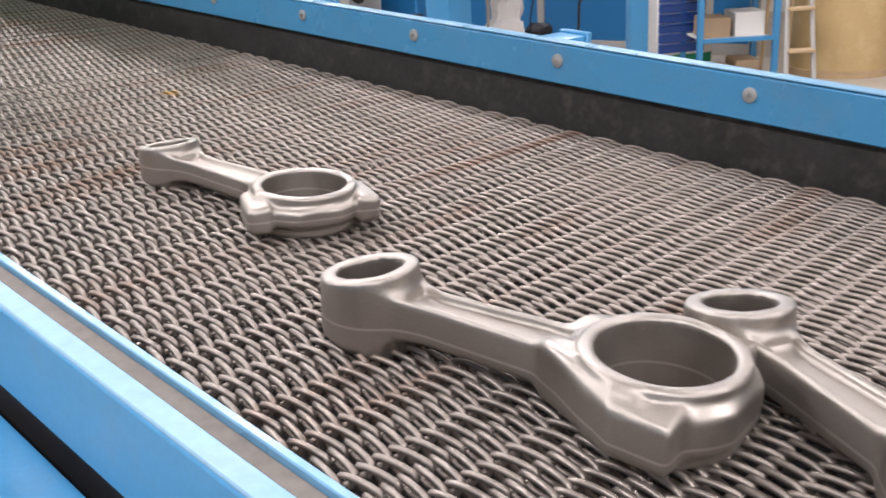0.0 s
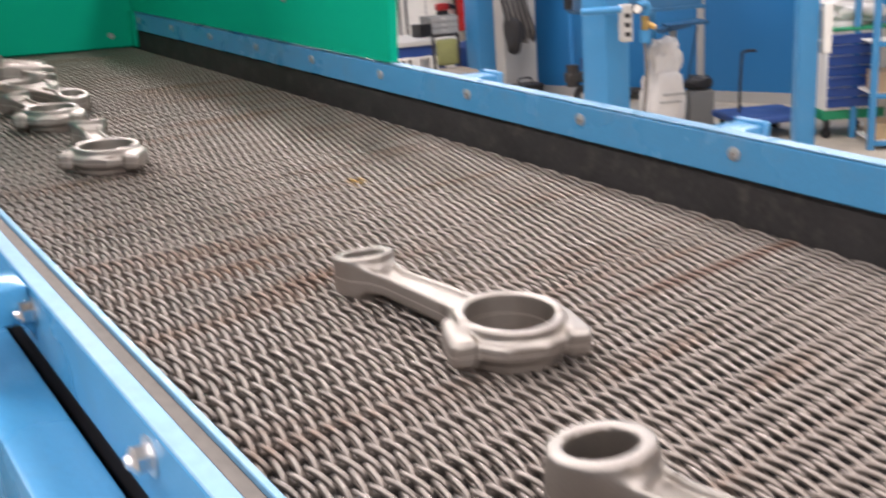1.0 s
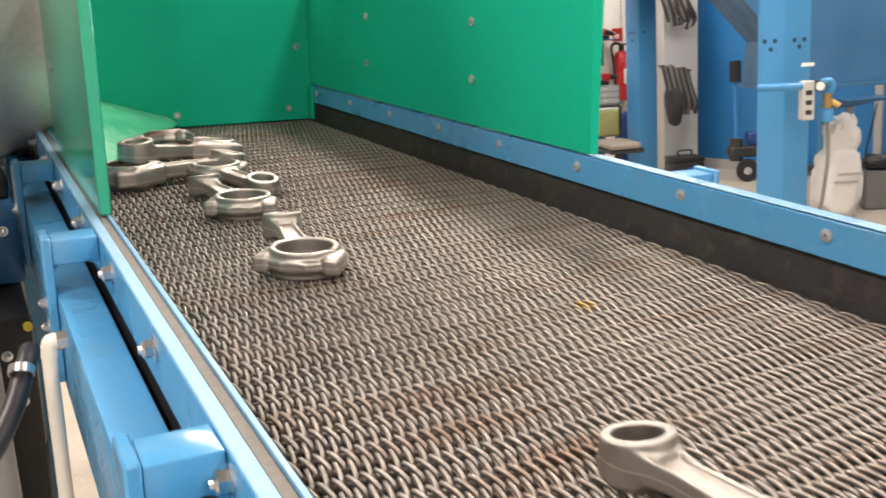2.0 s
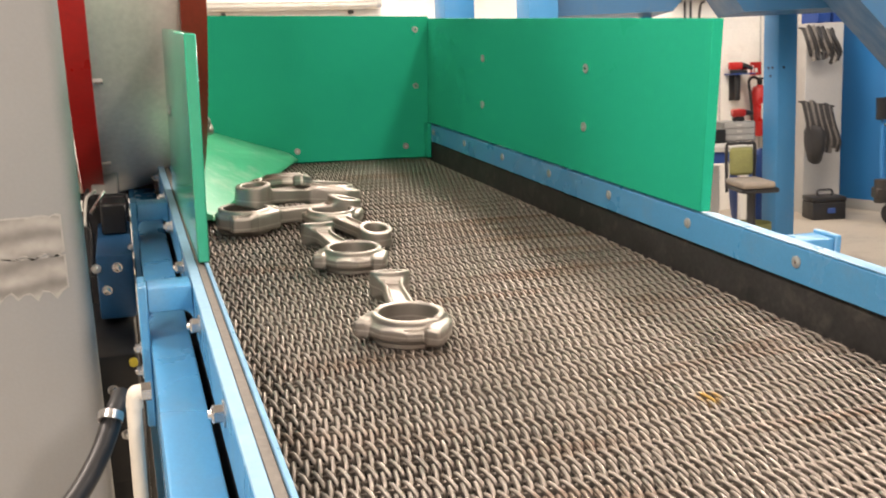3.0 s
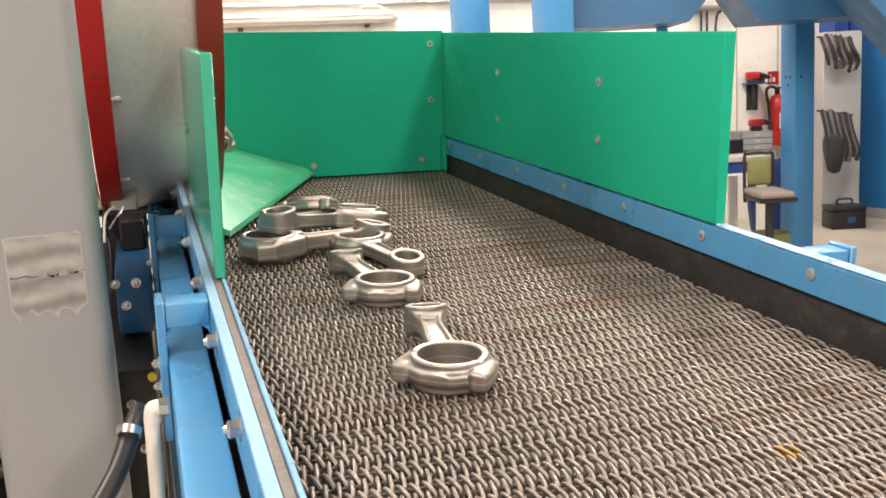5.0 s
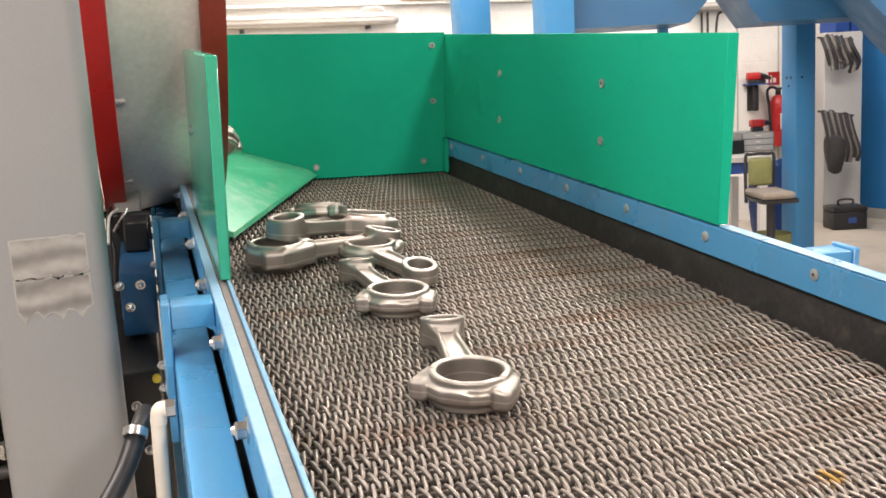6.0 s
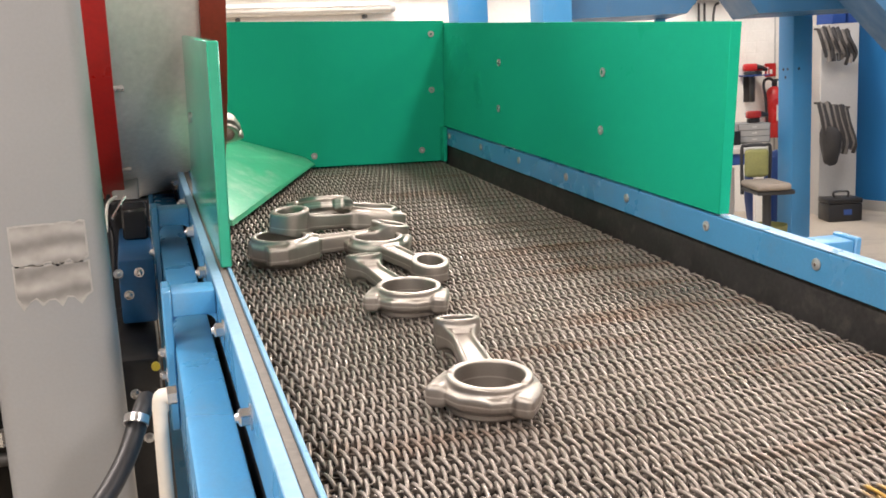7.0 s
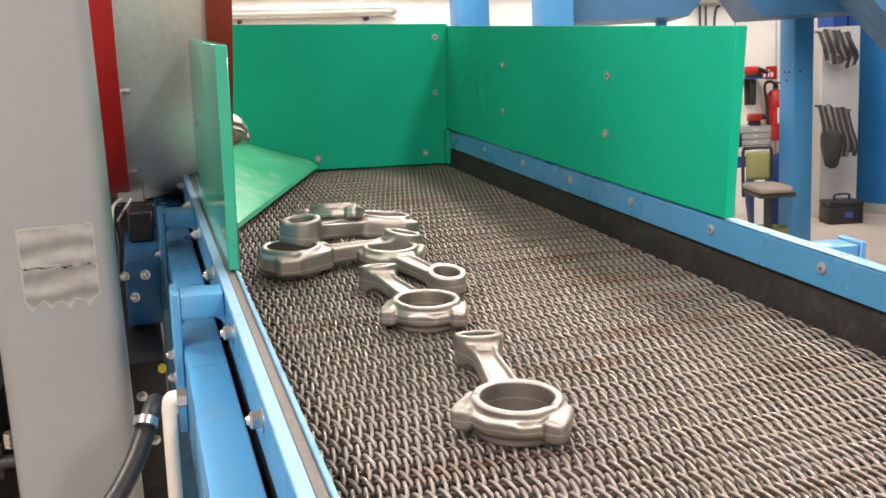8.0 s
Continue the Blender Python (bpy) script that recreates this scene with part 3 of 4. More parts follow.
def wire_material(belt):
    m = material("belt_wire", (0.315, 0.277, 0.249), 0.48, metal=0.75, vary=0.22, scale=9, fine=260, bump=0.06, rvary=0.14)
    nt = m.node_tree
    n, l = nt.nodes, nt.links
    tc = [x for x in n if x.bl_idname == "ShaderNodeTexCoord"][0]
    for x in n:
        if x.bl_idname == "ShaderNodeTexNoise":
            for k in list(x.inputs["Vector"].links):
                l.remove(k)
    tc.object = belt
    for x in n:
        if x.bl_idname == "ShaderNodeTexNoise":
            l.new(tc.outputs["Object"], x.inputs["Vector"])
    b = n["Principled BSDF"]
    old = b.inputs["Base Color"].links[0].from_socket
    # rust in streaks along the rows
    mp = n.new("ShaderNodeMapping")
    mp.inputs["Scale"].default_value = (1.6, 11.0, 0.2)
    l.new(tc.outputs["Object"], mp.inputs["Vector"])
    rn = n.new("ShaderNodeTexNoise")
    rn.inputs["Scale"].default_value, rn.inputs["Detail"].default_value = 1.6, 5
    l.new(mp.outputs["Vector"], rn.inputs["Vector"])
    rr = n.new("ShaderNodeMapRange")
    rr.inputs["From Min"].default_value, rr.inputs["From Max"].default_value, rr.inputs["To Max"].default_value = 0.54, 0.74, 0.75
    l.new(rn.outputs["Fac"], rr.inputs["Value"])
    mx = n.new("ShaderNodeMix")
    mx.data_type = "RGBA"
    l.new(rr.outputs["Result"], mx.inputs["Factor"])
    l.new(old, mx.inputs[6])
    mx.inputs[7].default_value = (0.20, 0.105, 0.06, 1)
    # one row rusted over part of the width
    sep = n.new("ShaderNodeSeparateXYZ")
    l.new(tc.outputs["Object"], sep.inputs[0])
    off = n.new("ShaderNodeMath")
    off.operation = "SUBTRACT"
    l.new(sep.outputs["Y"], off.inputs[0])
    off.inputs[1].default_value = RUSTY_ROW
    away = n.new("ShaderNodeMath")
    away.operation = "ABSOLUTE"
    l.new(off.outputs[0], away.inputs[0])
    near = n.new("ShaderNodeMapRange")
    near.inputs["From Min"].default_value, near.inputs["From Max"].default_value = 0.014, 0.006
    l.new(away.outputs[0], near.inputs["Value"])
    side = n.new("ShaderNodeMapRange")
    side.inputs["From Min"].default_value, side.inputs["From Max"].default_value, side.inputs["To Max"].default_value = 0.42, 0.55, 0.5
    l.new(sep.outputs["X"], side.inputs["Value"])
    both = n.new("ShaderNodeMath")
    both.operation = "MULTIPLY"
    l.new(near.outputs["Result"], both.inputs[0])
    l.new(side.outputs["Result"], both.inputs[1])
    rx = n.new("ShaderNodeMix")
    rx.data_type = "RGBA"
    l.new(both.outputs[0], rx.inputs["Factor"])
    l.new(mx.outputs[2], rx.inputs[6])
    rx.inputs[7].default_value = (0.17, 0.075, 0.04, 1)
    # a splash of yellow paint
    dist = n.new("ShaderNodeVectorMath")
    dist.operation = "DISTANCE"
    l.new(tc.outputs["Object"], dist.inputs[0])
    dist.inputs[1].default_value = (0.510, 2.772, 0.0)
    ym = n.new("ShaderNodeMapRange")
    ym.inputs["From Min"].default_value, ym.inputs["From Max"].default_value = 0.016, 0.010
    l.new(dist.outputs["Value"], ym.inputs["Value"])
    yx = n.new("ShaderNodeMix")
    yx.data_type = "RGBA"
    l.new(ym.outputs["Result"], yx.inputs["Factor"])
    l.new(rx.outputs[2], yx.inputs[6])
    yx.inputs[7].default_value = (0.40, 0.25, 0.07, 1)
    l.new(yx.outputs[2], b.inputs["Base Color"])
    return m


def tube_mesh(name, path, r, seg, mat, flat=False):
    p = np.array(path)
    d = np.gradient(p, axis=0)
    d /= np.linalg.norm(d, axis=1)[:, None]
    u = np.cross(d, (0.13, 0.21, 0.97))
    if not flat:
        ref = np.array([1.0, 0, 0])
        u = np.cross(d, ref)
    u /= np.linalg.norm(u, axis=1)[:, None]
    w = np.cross(d, u)
    a = np.arange(seg) * 2 * np.pi / seg
    v = p[:, None, :] + r * (np.cos(a)[None, :, None] * u[:, None, :] + np.sin(a)[None, :, None] * w[:, None, :])
    n = len(p)
    i, k = np.meshgrid(np.arange(n - 1), np.arange(seg), indexing="ij")
    f = np.stack([i * seg + k, (i + 1) * seg + k, (i + 1) * seg + (k + 1) % seg, i * seg + (k + 1) % seg], -1).reshape(-1, 4)
    me = bpy.data.meshes.new(name)
    me.from_pydata(v.reshape(-1, 3).tolist(), [], f.tolist())
    me.polygons.foreach_set("use_smooth", [True] * len(me.polygons))
    me.materials.append(mat)
    return me


belt = thing("conveyor_belt", (0, 0, BELT), "steel spiral wire-mesh conveyor belt with rust streaks", "conveyor belt")
WIRES = wire_material(belt)
x_from, x_to = 0.0154, 0.7900
turns = int((x_to - x_from) / PITCH)
SEG = 12
th = np.arange(turns * SEG + 1) * 2 * np.pi / SEG
spirals = []
for hand in (1, -1):
    c, s = np.cos(th), np.sin(th)
    py = -hand * HALF_Y * np.sign(c) * np.abs(c) ** 0.95
    pz = np.where(s > 0, 0.0040 * np.abs(s) ** 0.65, -0.0088 * np.abs(s) ** 0.9)
    spirals.append(tube_mesh("spiral", np.stack([x_from + th / (2 * np.pi) * PITCH, py, pz], 1), WIRE, 6, WIRES))
xs = np.linspace(x_from - 0.004, x_to + 0.004, 3)
cross = tube_mesh("cross_rod", np.stack([xs, xs * 0, xs * 0 - 0.0030], 1), 0.0016, 8, WIRES, flat=True)
for r in range(ROWS_OF_WIRE):
    for nm, me, off in (("spiral", spirals[r % 2], 0.0), ("cross_rod", cross, ROW / 2)):
        ob = new(nm, me)
        ob.parent = belt
        ob.location = (random.uniform(-0.0006, 0.0006) + PITCH / 2 * (r % 2) - PITCH / 4 if nm == "spiral" else 0, BELT_NEAR + r * ROW + off, -HALF_Z - WIRE + random.uniform(-0.0006, 0.0006))


# ---- connecting rods ----
def rod_mesh(s, sz, lug, lug_round, small_r, small_bore, slant, nick, taper, blend, body_h, oblique):
    """A forged connecting rod as a smooth solid; the big bore is at the origin, the small bore on +x, the base at z 0.
    s, sz: size and thickness; lug: from and to along x; slant: fall of the small end's faces towards its tip; nick: notched rim; taper, blend: of the lugs towards the shank; body_h: half height of the big end;
    oblique: degrees by which the parting of the cap is turned."""
    L, h = 0.203, 0.0020
    gx, gy, gz = np.arange(-0.078, 0.248, h), np.arange(-0.086, 0.0865, h), np.arange(-0.034, 0.0341, h)
    X, Y, Z = np.meshgrid(gx, gy, gz, indexing="ij")

    def smin(a, b, k):
        t = np.clip(0.5 + 0.5 * (b - a) / k, 0, 1)
        return b * (1 - t) + a * t - k * t * (1 - t)

    def smax(a, b, k):
        return -smin(-a, -b, k)

    def rounded(qs, rnd):
        q = np.stack([c + rnd for c in qs])
        return np.minimum(q.max(0), 0) + np.linalg.norm(np.maximum(q, 0), axis=0) - rnd

    zz, yy = np.abs(Z), np.abs(Y)
    rad = np.hypot(X, Y)
    ring = rounded([rad - 0.0480, zz - 0.0235], 0.0025)
    # the cap is parted obliquely, so the bolt lugs stand turned about the bore
    turn = radians(oblique)
    XR = X * math.cos(turn) - Y * math.sin(turn)
    yr = np.abs(X * math.sin(turn) + Y * math.cos(turn))
    # body of the big end, its faces falling outwards from the ring
    body = smax(np.maximum(rad - 0.0545, -XR - 0.0515), (zz - body_h + 0.55 * np.maximum(rad - 0.047, 0)) * 0.88, 0.004)
    fade, inner = (0.03, 0.0377) if nick else (0.062, 0.015)
    drop = taper * np.maximum(XR - lug[1] + fade, 0)
    boss = rounded([np.abs(XR - (lug[0] + lug[1]) / 2) - (lug[1] - lug[0]) / 2, np.maximum(yr - 0.0615 + drop, inner - yr), zz - 0.0168 + 0.12 * np.maximum(yr - 0.045, 0)], lug_round)
    # the shank spreads to both ends in smooth curves
    u = np.clip((X - 0.045) / 0.11, 0, 1)
    half_w = 0.0190 - 0.0045 * u + 0.030 * np.clip((0.075 - X) / 0.065, 0, 1) ** 2.2 + 0.012 * np.clip((X - 0.145) / 0.045, 0, 1) ** 2
    half_h = 0.0140 + 0.0045 * np.clip((0.07 - X) / 0.04, 0, 1) ** 2 + 0.006 * np.clip((X - 0.15) / 0.035, 0, 1) ** 2
    shank = smax(smax(yy - half_w, zz - half_h, 0.004), np.maximum(0.0 - X, X - 0.192), 0.004) * 0.9
    rib = 0.0058 + 0.010 * np.clip((0.075 - X) / 0.04, 0, 1)
    pocket = smax(smax(yy - half_w + rib, half_h - 0.0060 - zz, 0.002), np.maximum(0.054 - X, X - (L - small_r - 0.003)), 0.003) * 0.9
    shank = smax(shank, -pocket, 0.0028)
    hx = np.hypot(X - L, Y)
    small = smax(hx - small_r, (zz + slant * (X - L) - 0.0238) * 0.98, 0.003)
    d = smin(body, boss, 0.0035)
    d = smin(d, shank, blend)
    d = smin(d, ring, 0.003)
    d = smin(d, small, 0.006)
    d = smax(d, 0.0388 - rad, 0.002)
    d = smax(d, small_bore - hx, 0.002)
    # nicks in the rim where the cap will be split off
    if nick:
        d = smax(d, -(np.hypot(XR + 0.012, zz - 0.0250) - 0.0042 + 10 * np.maximum(0, 0.036 - yr)), 0.0015)

    inside = d < 0
    n = np.array(d.shape)
    cells = np.zeros(n - 1, int)
    for i in (0, 1):
        for j in (0, 1):
            for k in (0, 1):
                cells += inside[i:n[0] - 1 + i, j:n[1] - 1 + j, k:n[2] - 1 + k]
    act = np.argwhere((cells > 0) & (cells < 8))
    index = -np.ones(n - 1, int)
    index[tuple(act.T)] = np.arange(len(act))
    acc, cnt = np.zeros((len(act), 3)), np.zeros(len(act))
    corner = [(i, j, k) for i in (0, 1) for j in (0, 1) for k in (0, 1)]
    for a in corner:
        for ax in range(3):
            if a[ax] == 0:
                b = list(a)
                b[ax] = 1
                ia, ib = act + a, act + b
                da, db = d[tuple(ia.T)], d[tuple(ib.T)]
                m = (da < 0) != (db < 0)
                tt = np.where(m, da / np.where(m, da - db, 1), 0)
                acc += m[:, None] * (ia + tt[:, None] * (ib - ia))
                cnt += m
    verts = acc / cnt[:, None] * h + (gx[0], gy[0], gz[0])
    faces = []
    for ax in range(3):
        o1, o2 = np.eye(3, dtype=int)[(ax + 1) % 3], np.eye(3, dtype=int)[(ax + 2) % 3]
        sl0, sl1 = [slice(None)] * 3, [slice(None)] * 3
        sl0[ax], sl1[ax] = slice(0, -1), slice(1, None)
        a, b = inside[tuple(sl0)], inside[tuple(sl1)]
        e = np.argwhere(a != b)
        flip = a[tuple(e.T)]
        q = np.stack([index[tuple((e - o).T)] for o in (o1 * 0, o1, o1 + o2, o2)], 1)
        q[~flip] = q[~flip][:, ::-1]
        faces.append(q)
    verts[:, 2] += 0.0235
    me = bpy.data.meshes.new("connecting_rod")
    me.from_pydata((verts * (s, s, sz)).tolist(), [], np.concatenate(faces)[:, ::-1].tolist())
    me.polygons.foreach_set("use_smooth", [True] * len(me.polygons))
    me.materials.append(FORGED)
    me.update()
    return me


def forged_steel():
    m = material("forged_steel", (0.41, 0.38, 0.346), 0.46, metal=1.0, vary=0.10, scale=22, fine=700, bump=0.10, rvary=0.08)
    nt = m.node_tree
    n, l = nt.nodes, nt.links
    b = n["Principled BSDF"]
    tc = [x for x in n if x.bl_idname == "ShaderNodeTexCoord"][0]
    sp = n.new("ShaderNodeSeparateXYZ")
    l.new(tc.outputs["Object"], sp.inputs[0])
    # the bright trimmed flash line round the middle
    su = n.new("ShaderNodeMath")
    su.operation = "SUBTRACT"
    su.inputs[1].default_value = 0.0183
    l.new(sp.outputs["Z"], su.inputs[0])
    ab = n.new("ShaderNodeMath")
    ab.operation = "ABSOLUTE"
    l.new(su.outputs[0], ab.inputs[0])
    mr = n.new("ShaderNodeMapRange")
    mr.inputs["From Min"].default_value, mr.inputs["From Max"].default_value = 0.0012, 0.0006
    mr.inputs["To Max"].default_value = 0.6
    l.new(ab.outputs[0], mr.inputs["Value"])
    mx = n.new("ShaderNodeMix")
    mx.data_type = "RGBA"
    l.new(mr.outputs["Result"], mx.inputs["Factor"])
    l.new(b.inputs["Base Color"].links[0].from_socket, mx.inputs[6])
    mx.inputs[7].default_value = (0.75, 0.72, 0.68, 1)
    l.new(mx.outputs[2], b.inputs["Base Color"])
    return m


FORGED = forged_steel()
ROD = rod_mesh(1.0, 0.80, (-0.043, 0.013), 0.0068, 0.0305, 0.0208, 0.24, True, 0.10, 0.010, 0.0130, 30)
BIG_ROD = rod_mesh(1.05, 1.05, (-0.034, 0.062), 0.0045, 0.0330, 0.0220, 0.20, False, 0.55, 0.013, 0.0160, 6)
CARRIED = []


def connecting_rod(mesh, m, label):
    """A rod that rides on the belt; m is its pose at the clip's start."""
    ob = new("connecting_rod", mesh)
    ob.matrix_world = m
    CARRIED.append((ob, m))
    return tagged(ob, label, "connecting rod", "forged rods on the belt")


FLATLY = "forged grey steel connecting rod lying flat on the wire belt"
connecting_rod(ROD, pose(0.248, 3.064, BELT, 0, 0, 81.2), FLATLY)
connecting_rod(ROD, pose(0.263, 3.434, BELT, 0, 0, 95.5), FLATLY)
connecting_rod(ROD, pose(0.298, 3.763, BELT, 0, 0, -79), FLATLY)
connecting_rod(BIG_ROD, pose(0.126, 3.772, BELT, 0, 0, 10), "large forged grey steel connecting rod under another on the belt")
connecting_rod(BIG_ROD, pose(0.326, 3.923, BELT + 0.012, 0, -6.5, -148), "large forged grey steel connecting rod tipped up on another")
connecting_rod(ROD, pose(0.236, 3.93, BELT + 0.044, 0, 16, 84), "forged grey steel connecting rod leaning on top of the pile")
connecting_rod(ROD, pose(0.322, 2.204, BELT, 0, 0, 96.5), FLATLY)
connecting_rod(BIG_ROD, pose(0.261, 1.784, BELT, 0, 0, 102), "large " + FLATLY)
connecting_rod(BIG_ROD, pose(0.268, 1.590, BELT, 0, 0, 66.5), "large forged grey steel connecting rod lying beside another")
leaving = tagged(new("connecting_rod", ROD), "forged grey steel connecting rod sliding out of the drum", "connecting rod")


# the conveyor and all that is bolted to it climb; posts and bases stay upright
for ob in TOPS[FIRST:]:
    if ob.name.startswith(("machine_post", "machine_plinth", "machine_rail")):
        ref = Vector((ob.location.x, ob.location.y, 1.05))
        ob.location += CLIMB @ ref - ref
    else:
        ob.matrix_world = CLIMB @ Matrix.Translation(ob.location)
HALL = len(TOPS)


# ---- the hall behind the conveyor ----
def turned(name, x, y, rz, label, category, group="", z=FLOOR):
    ob = thing(name, (x, y, z), label, category, group)
    ob.rotation_euler = (0, 0, radians(rz))
    return ob


def lp(name, bm, mat, parent, label="", smooth=40):
    """A part whose coordinates are given from its thing's base point; heights are the world's."""
    root = parent
    while root.parent:
        root = root.parent
    b = root.location
    bmesh.ops.translate(bm, verts=bm.verts, vec=(b.x, b.y, 0))
    return part(name, bm, mat, parent, label, smooth)


def column(x, y, rz, half, top, label, holes=(), foot=FLOOR):
    c = turned("steel_column", x, y, rz, label, "column", "blue steel columns")
    lp("shaft", box(-half, half, -half, half, foot + 0.012, top, 0.008, seg=2), BLUE_FAR, c)
    lp("foot_plate", box(-half - 0.05, half + 0.05, -half - 0.05, half + 0.05, foot, foot + 0.012, 0.001), BLUE_FAR, c)
    for hx, hz, face in holes:
        if face == "y":
            lp("bolt_hole", rod((hx, -half - 0.0006, hz), (hx, -half + 0.002, hz), 0.009, 12), BLACK, c)
        else:
            lp("bolt_hole", rod((-half - 0.0006, hx, hz), (-half + 0.002, hx, hz), 0.009, 12), BLACK, c)
    return c


column_1 = column(2.605, 4.24, 0, 0.067, 3.2, "blue painted square steel column carrying an air regulator", [(-0.02, 1.10, "y"), (0.03, 1.10, "y"), (0.005, 1.075, "y"), (-0.02, 1.10, "x"), (0.03, 1.10, "x"), (0.0, 1.07, "x")], FLOOR + 0.325)
column(3.84, 6.62, 0, 0.072, 1.33, "blue painted square steel column", [(-0.02, 0.98, "x"), (0.02, 0.98, "x"), (0.0, 0.93, "x"), (-0.03, 0.98, "y")])
column(4.52, 4.57, -36, 0.052, 3.2, "blue painted square steel column with a white control box")
column(1.96, 7.40, 0, 0.10, 3.44, "blue painted steel column by the wall")
column(2.17, 6.60, 0, 0.09, 3.66, "pale blue painted steel column")

air = turned("air_regulator", 2.628, 4.145, -27, "grey compressed-air regulator with gauge and brass fittings", "regulator", z=0.8)
lp("manifold", box(-0.055, -0.012, -0.10, -0.055, 0.815, 0.955, 0.004), GREYPANEL, air)
for k in range(3):
    lp("slot", box(-0.045, -0.022, -0.1015, -0.0995, 0.835 + 0.035 * k, 0.852 + 0.035 * k, 0.001), BLACK, air)
lp("gauge", rod((0.004, -0.105, 0.935), (0.004, -0.075, 0.935), 0.019, 20), BLACK, air)
lp("gauge_face", rod((0.004, -0.1062, 0.935), (0.004, -0.1052, 0.935), 0.016, 20), WHITE, air)
lp("filter_bowl", lathe([(0.001, 0), (0.02, 0.004), (0.022, 0.05), (0.001, 0.05)], (0.05, -0.06, 0.80), (0, 0, 1), 20), BLUE_FAR, air)
lp("brass_coupling", rod((0.05, -0.06, 0.852), (0.05, -0.06, 0.905), 0.016, 8, rod((0.05, -0.06, 0.88), (0.09, -0.06, 0.86), 0.012, 8)), BRASS, air)
lp("elbow", pipe([(0.02, -0.07, 0.945), (0.05, -0.07, 0.95), (0.062, -0.065, 0.93), (0.055, -0.06, 0.905)], 0.013, 10), BLUE_FAR, air)
lp("inlet_pipe", pipe([(-0.20, -0.05, 0.938), (-0.12, -0.085, 0.938), (-0.055, -0.085, 0.938)], 0.014, 10), BLUE_FAR, air)
lp("air_hose", pipe([(0.05, -0.06, 0.80), (0.052, -0.07, 0.68), (0.04, -0.06, 0.52), (0.02, -0.05, 0.40), (0.02, -0.05, 0.2), (0.05, -0.05, FLOOR + 0.02)], 0.007, 8), SACKGREY, air)
lp("name_plate", box(-0.045, 0.0, -0.0545, -0.0525, 1.005, 1.018, 0), WHITE, air)

# funnels of the big machine
hop = turned("funnel_hopper", 4.20, 5.56, -27, "dark blue sheet-steel funnel hopper", "hopper", "blue hoppers", z=0.68)
lp("funnel", prism([(-0.20, 0, 0.70), (0.45, 0, 0.70), (0.45, 0, 0.95), (1.1, 0, 1.75), (-0.86, 0, 1.75), (-0.37, 0, 1.19), (-0.17, 0, 0.96)], -0.6), NAVY, hop)
lp("flange", box(-0.22, 0.47, -0.02, 0.62, 0.68, 0.6998, 0.002), NAVY, hop)
for sx in (-0.9, 0.95):
    lp("hanger", box(sx - 0.03, sx + 0.03, 0.25, 0.31, 1.7502, 3.94, 0.003), BLUE_FAR, hop)
hop = turned("funnel_hopper", 2.73, 6.56, -18, "blue sheet-steel hopper with a slanting side", "hopper", "blue hoppers", z=1.33)
lp("funnel", prism([(-0.42, 0, 1.335), (0.26, 0, 1.335), (0.42, 0, 1.52), (0.62, 0, 1.75), (-0.42, 0, 1.75)], -0.5), NAVY, hop)
lp("rim", box(-0.44, 0.66, -0.02, 0.52, 1.7502, 1.79, 0.003), BLUE_FAR, hop)
for sx in (-0.38, 0.2):
    lp("leg", box(sx - 0.03, sx + 0.03, 0.4, 0.46, FLOOR, 1.3348, 0.003), BLUE_FAR, hop)
hop = turned("funnel_hopper", 3.61, 6.24, -18, "blue sheet-steel hopper resting on a column", "hopper", "blue hoppers", z=1.33)
lp("funnel", prism([(-0.27, 0, 1.335), (1.3, 0, 1.335), (1.3, 0, 1.75), (-0.56, 0, 1.75)], -0.5), NAVY, hop)
lp("gusset", prism([(0.33, -0.012, 1.345), (1.2, -0.012, 1.345), (1.2, -0.012, 1.75), (-0.02, -0.012, 1.75)], -0.01), BLUE_FAR, hop)
lp("leg", box(1.2, 1.26, 0.1, 0.16, FLOOR, 1.3348, 0.003), BLUE_FAR, hop)

# white wall: ledge, glazed strip, tube lamps, board joints
single("wall_ledge", box(-3.2, 4.3, Y1 - 0.05, Y1, 1.515, 1.535, 0.003), WHITE, "white ledge along the wall", kind="structure")
single("wall_strip", box(-3.2, 4.3, Y1 - 0.02, Y1, 1.5352, 2.2, 0.002), GREYPANEL, "grey panel strip above the ledge", kind="structure")
wf = turned("window_1", 1.95, Y1 - 0.03, 0, "yellowish wooden window frame above the ledge", "window", z=1.54)
wf["kind"] = "structure"
lp("window_frame", box(-0.33, 0.33, -0.03, 0.008, 1.537, 1.58, 0.003), WOOD, wf)
lp("pane", box(-0.30, 0.30, -0.012, -0.004, 1.5802, 2.0, 0), GREYPANEL, wf)


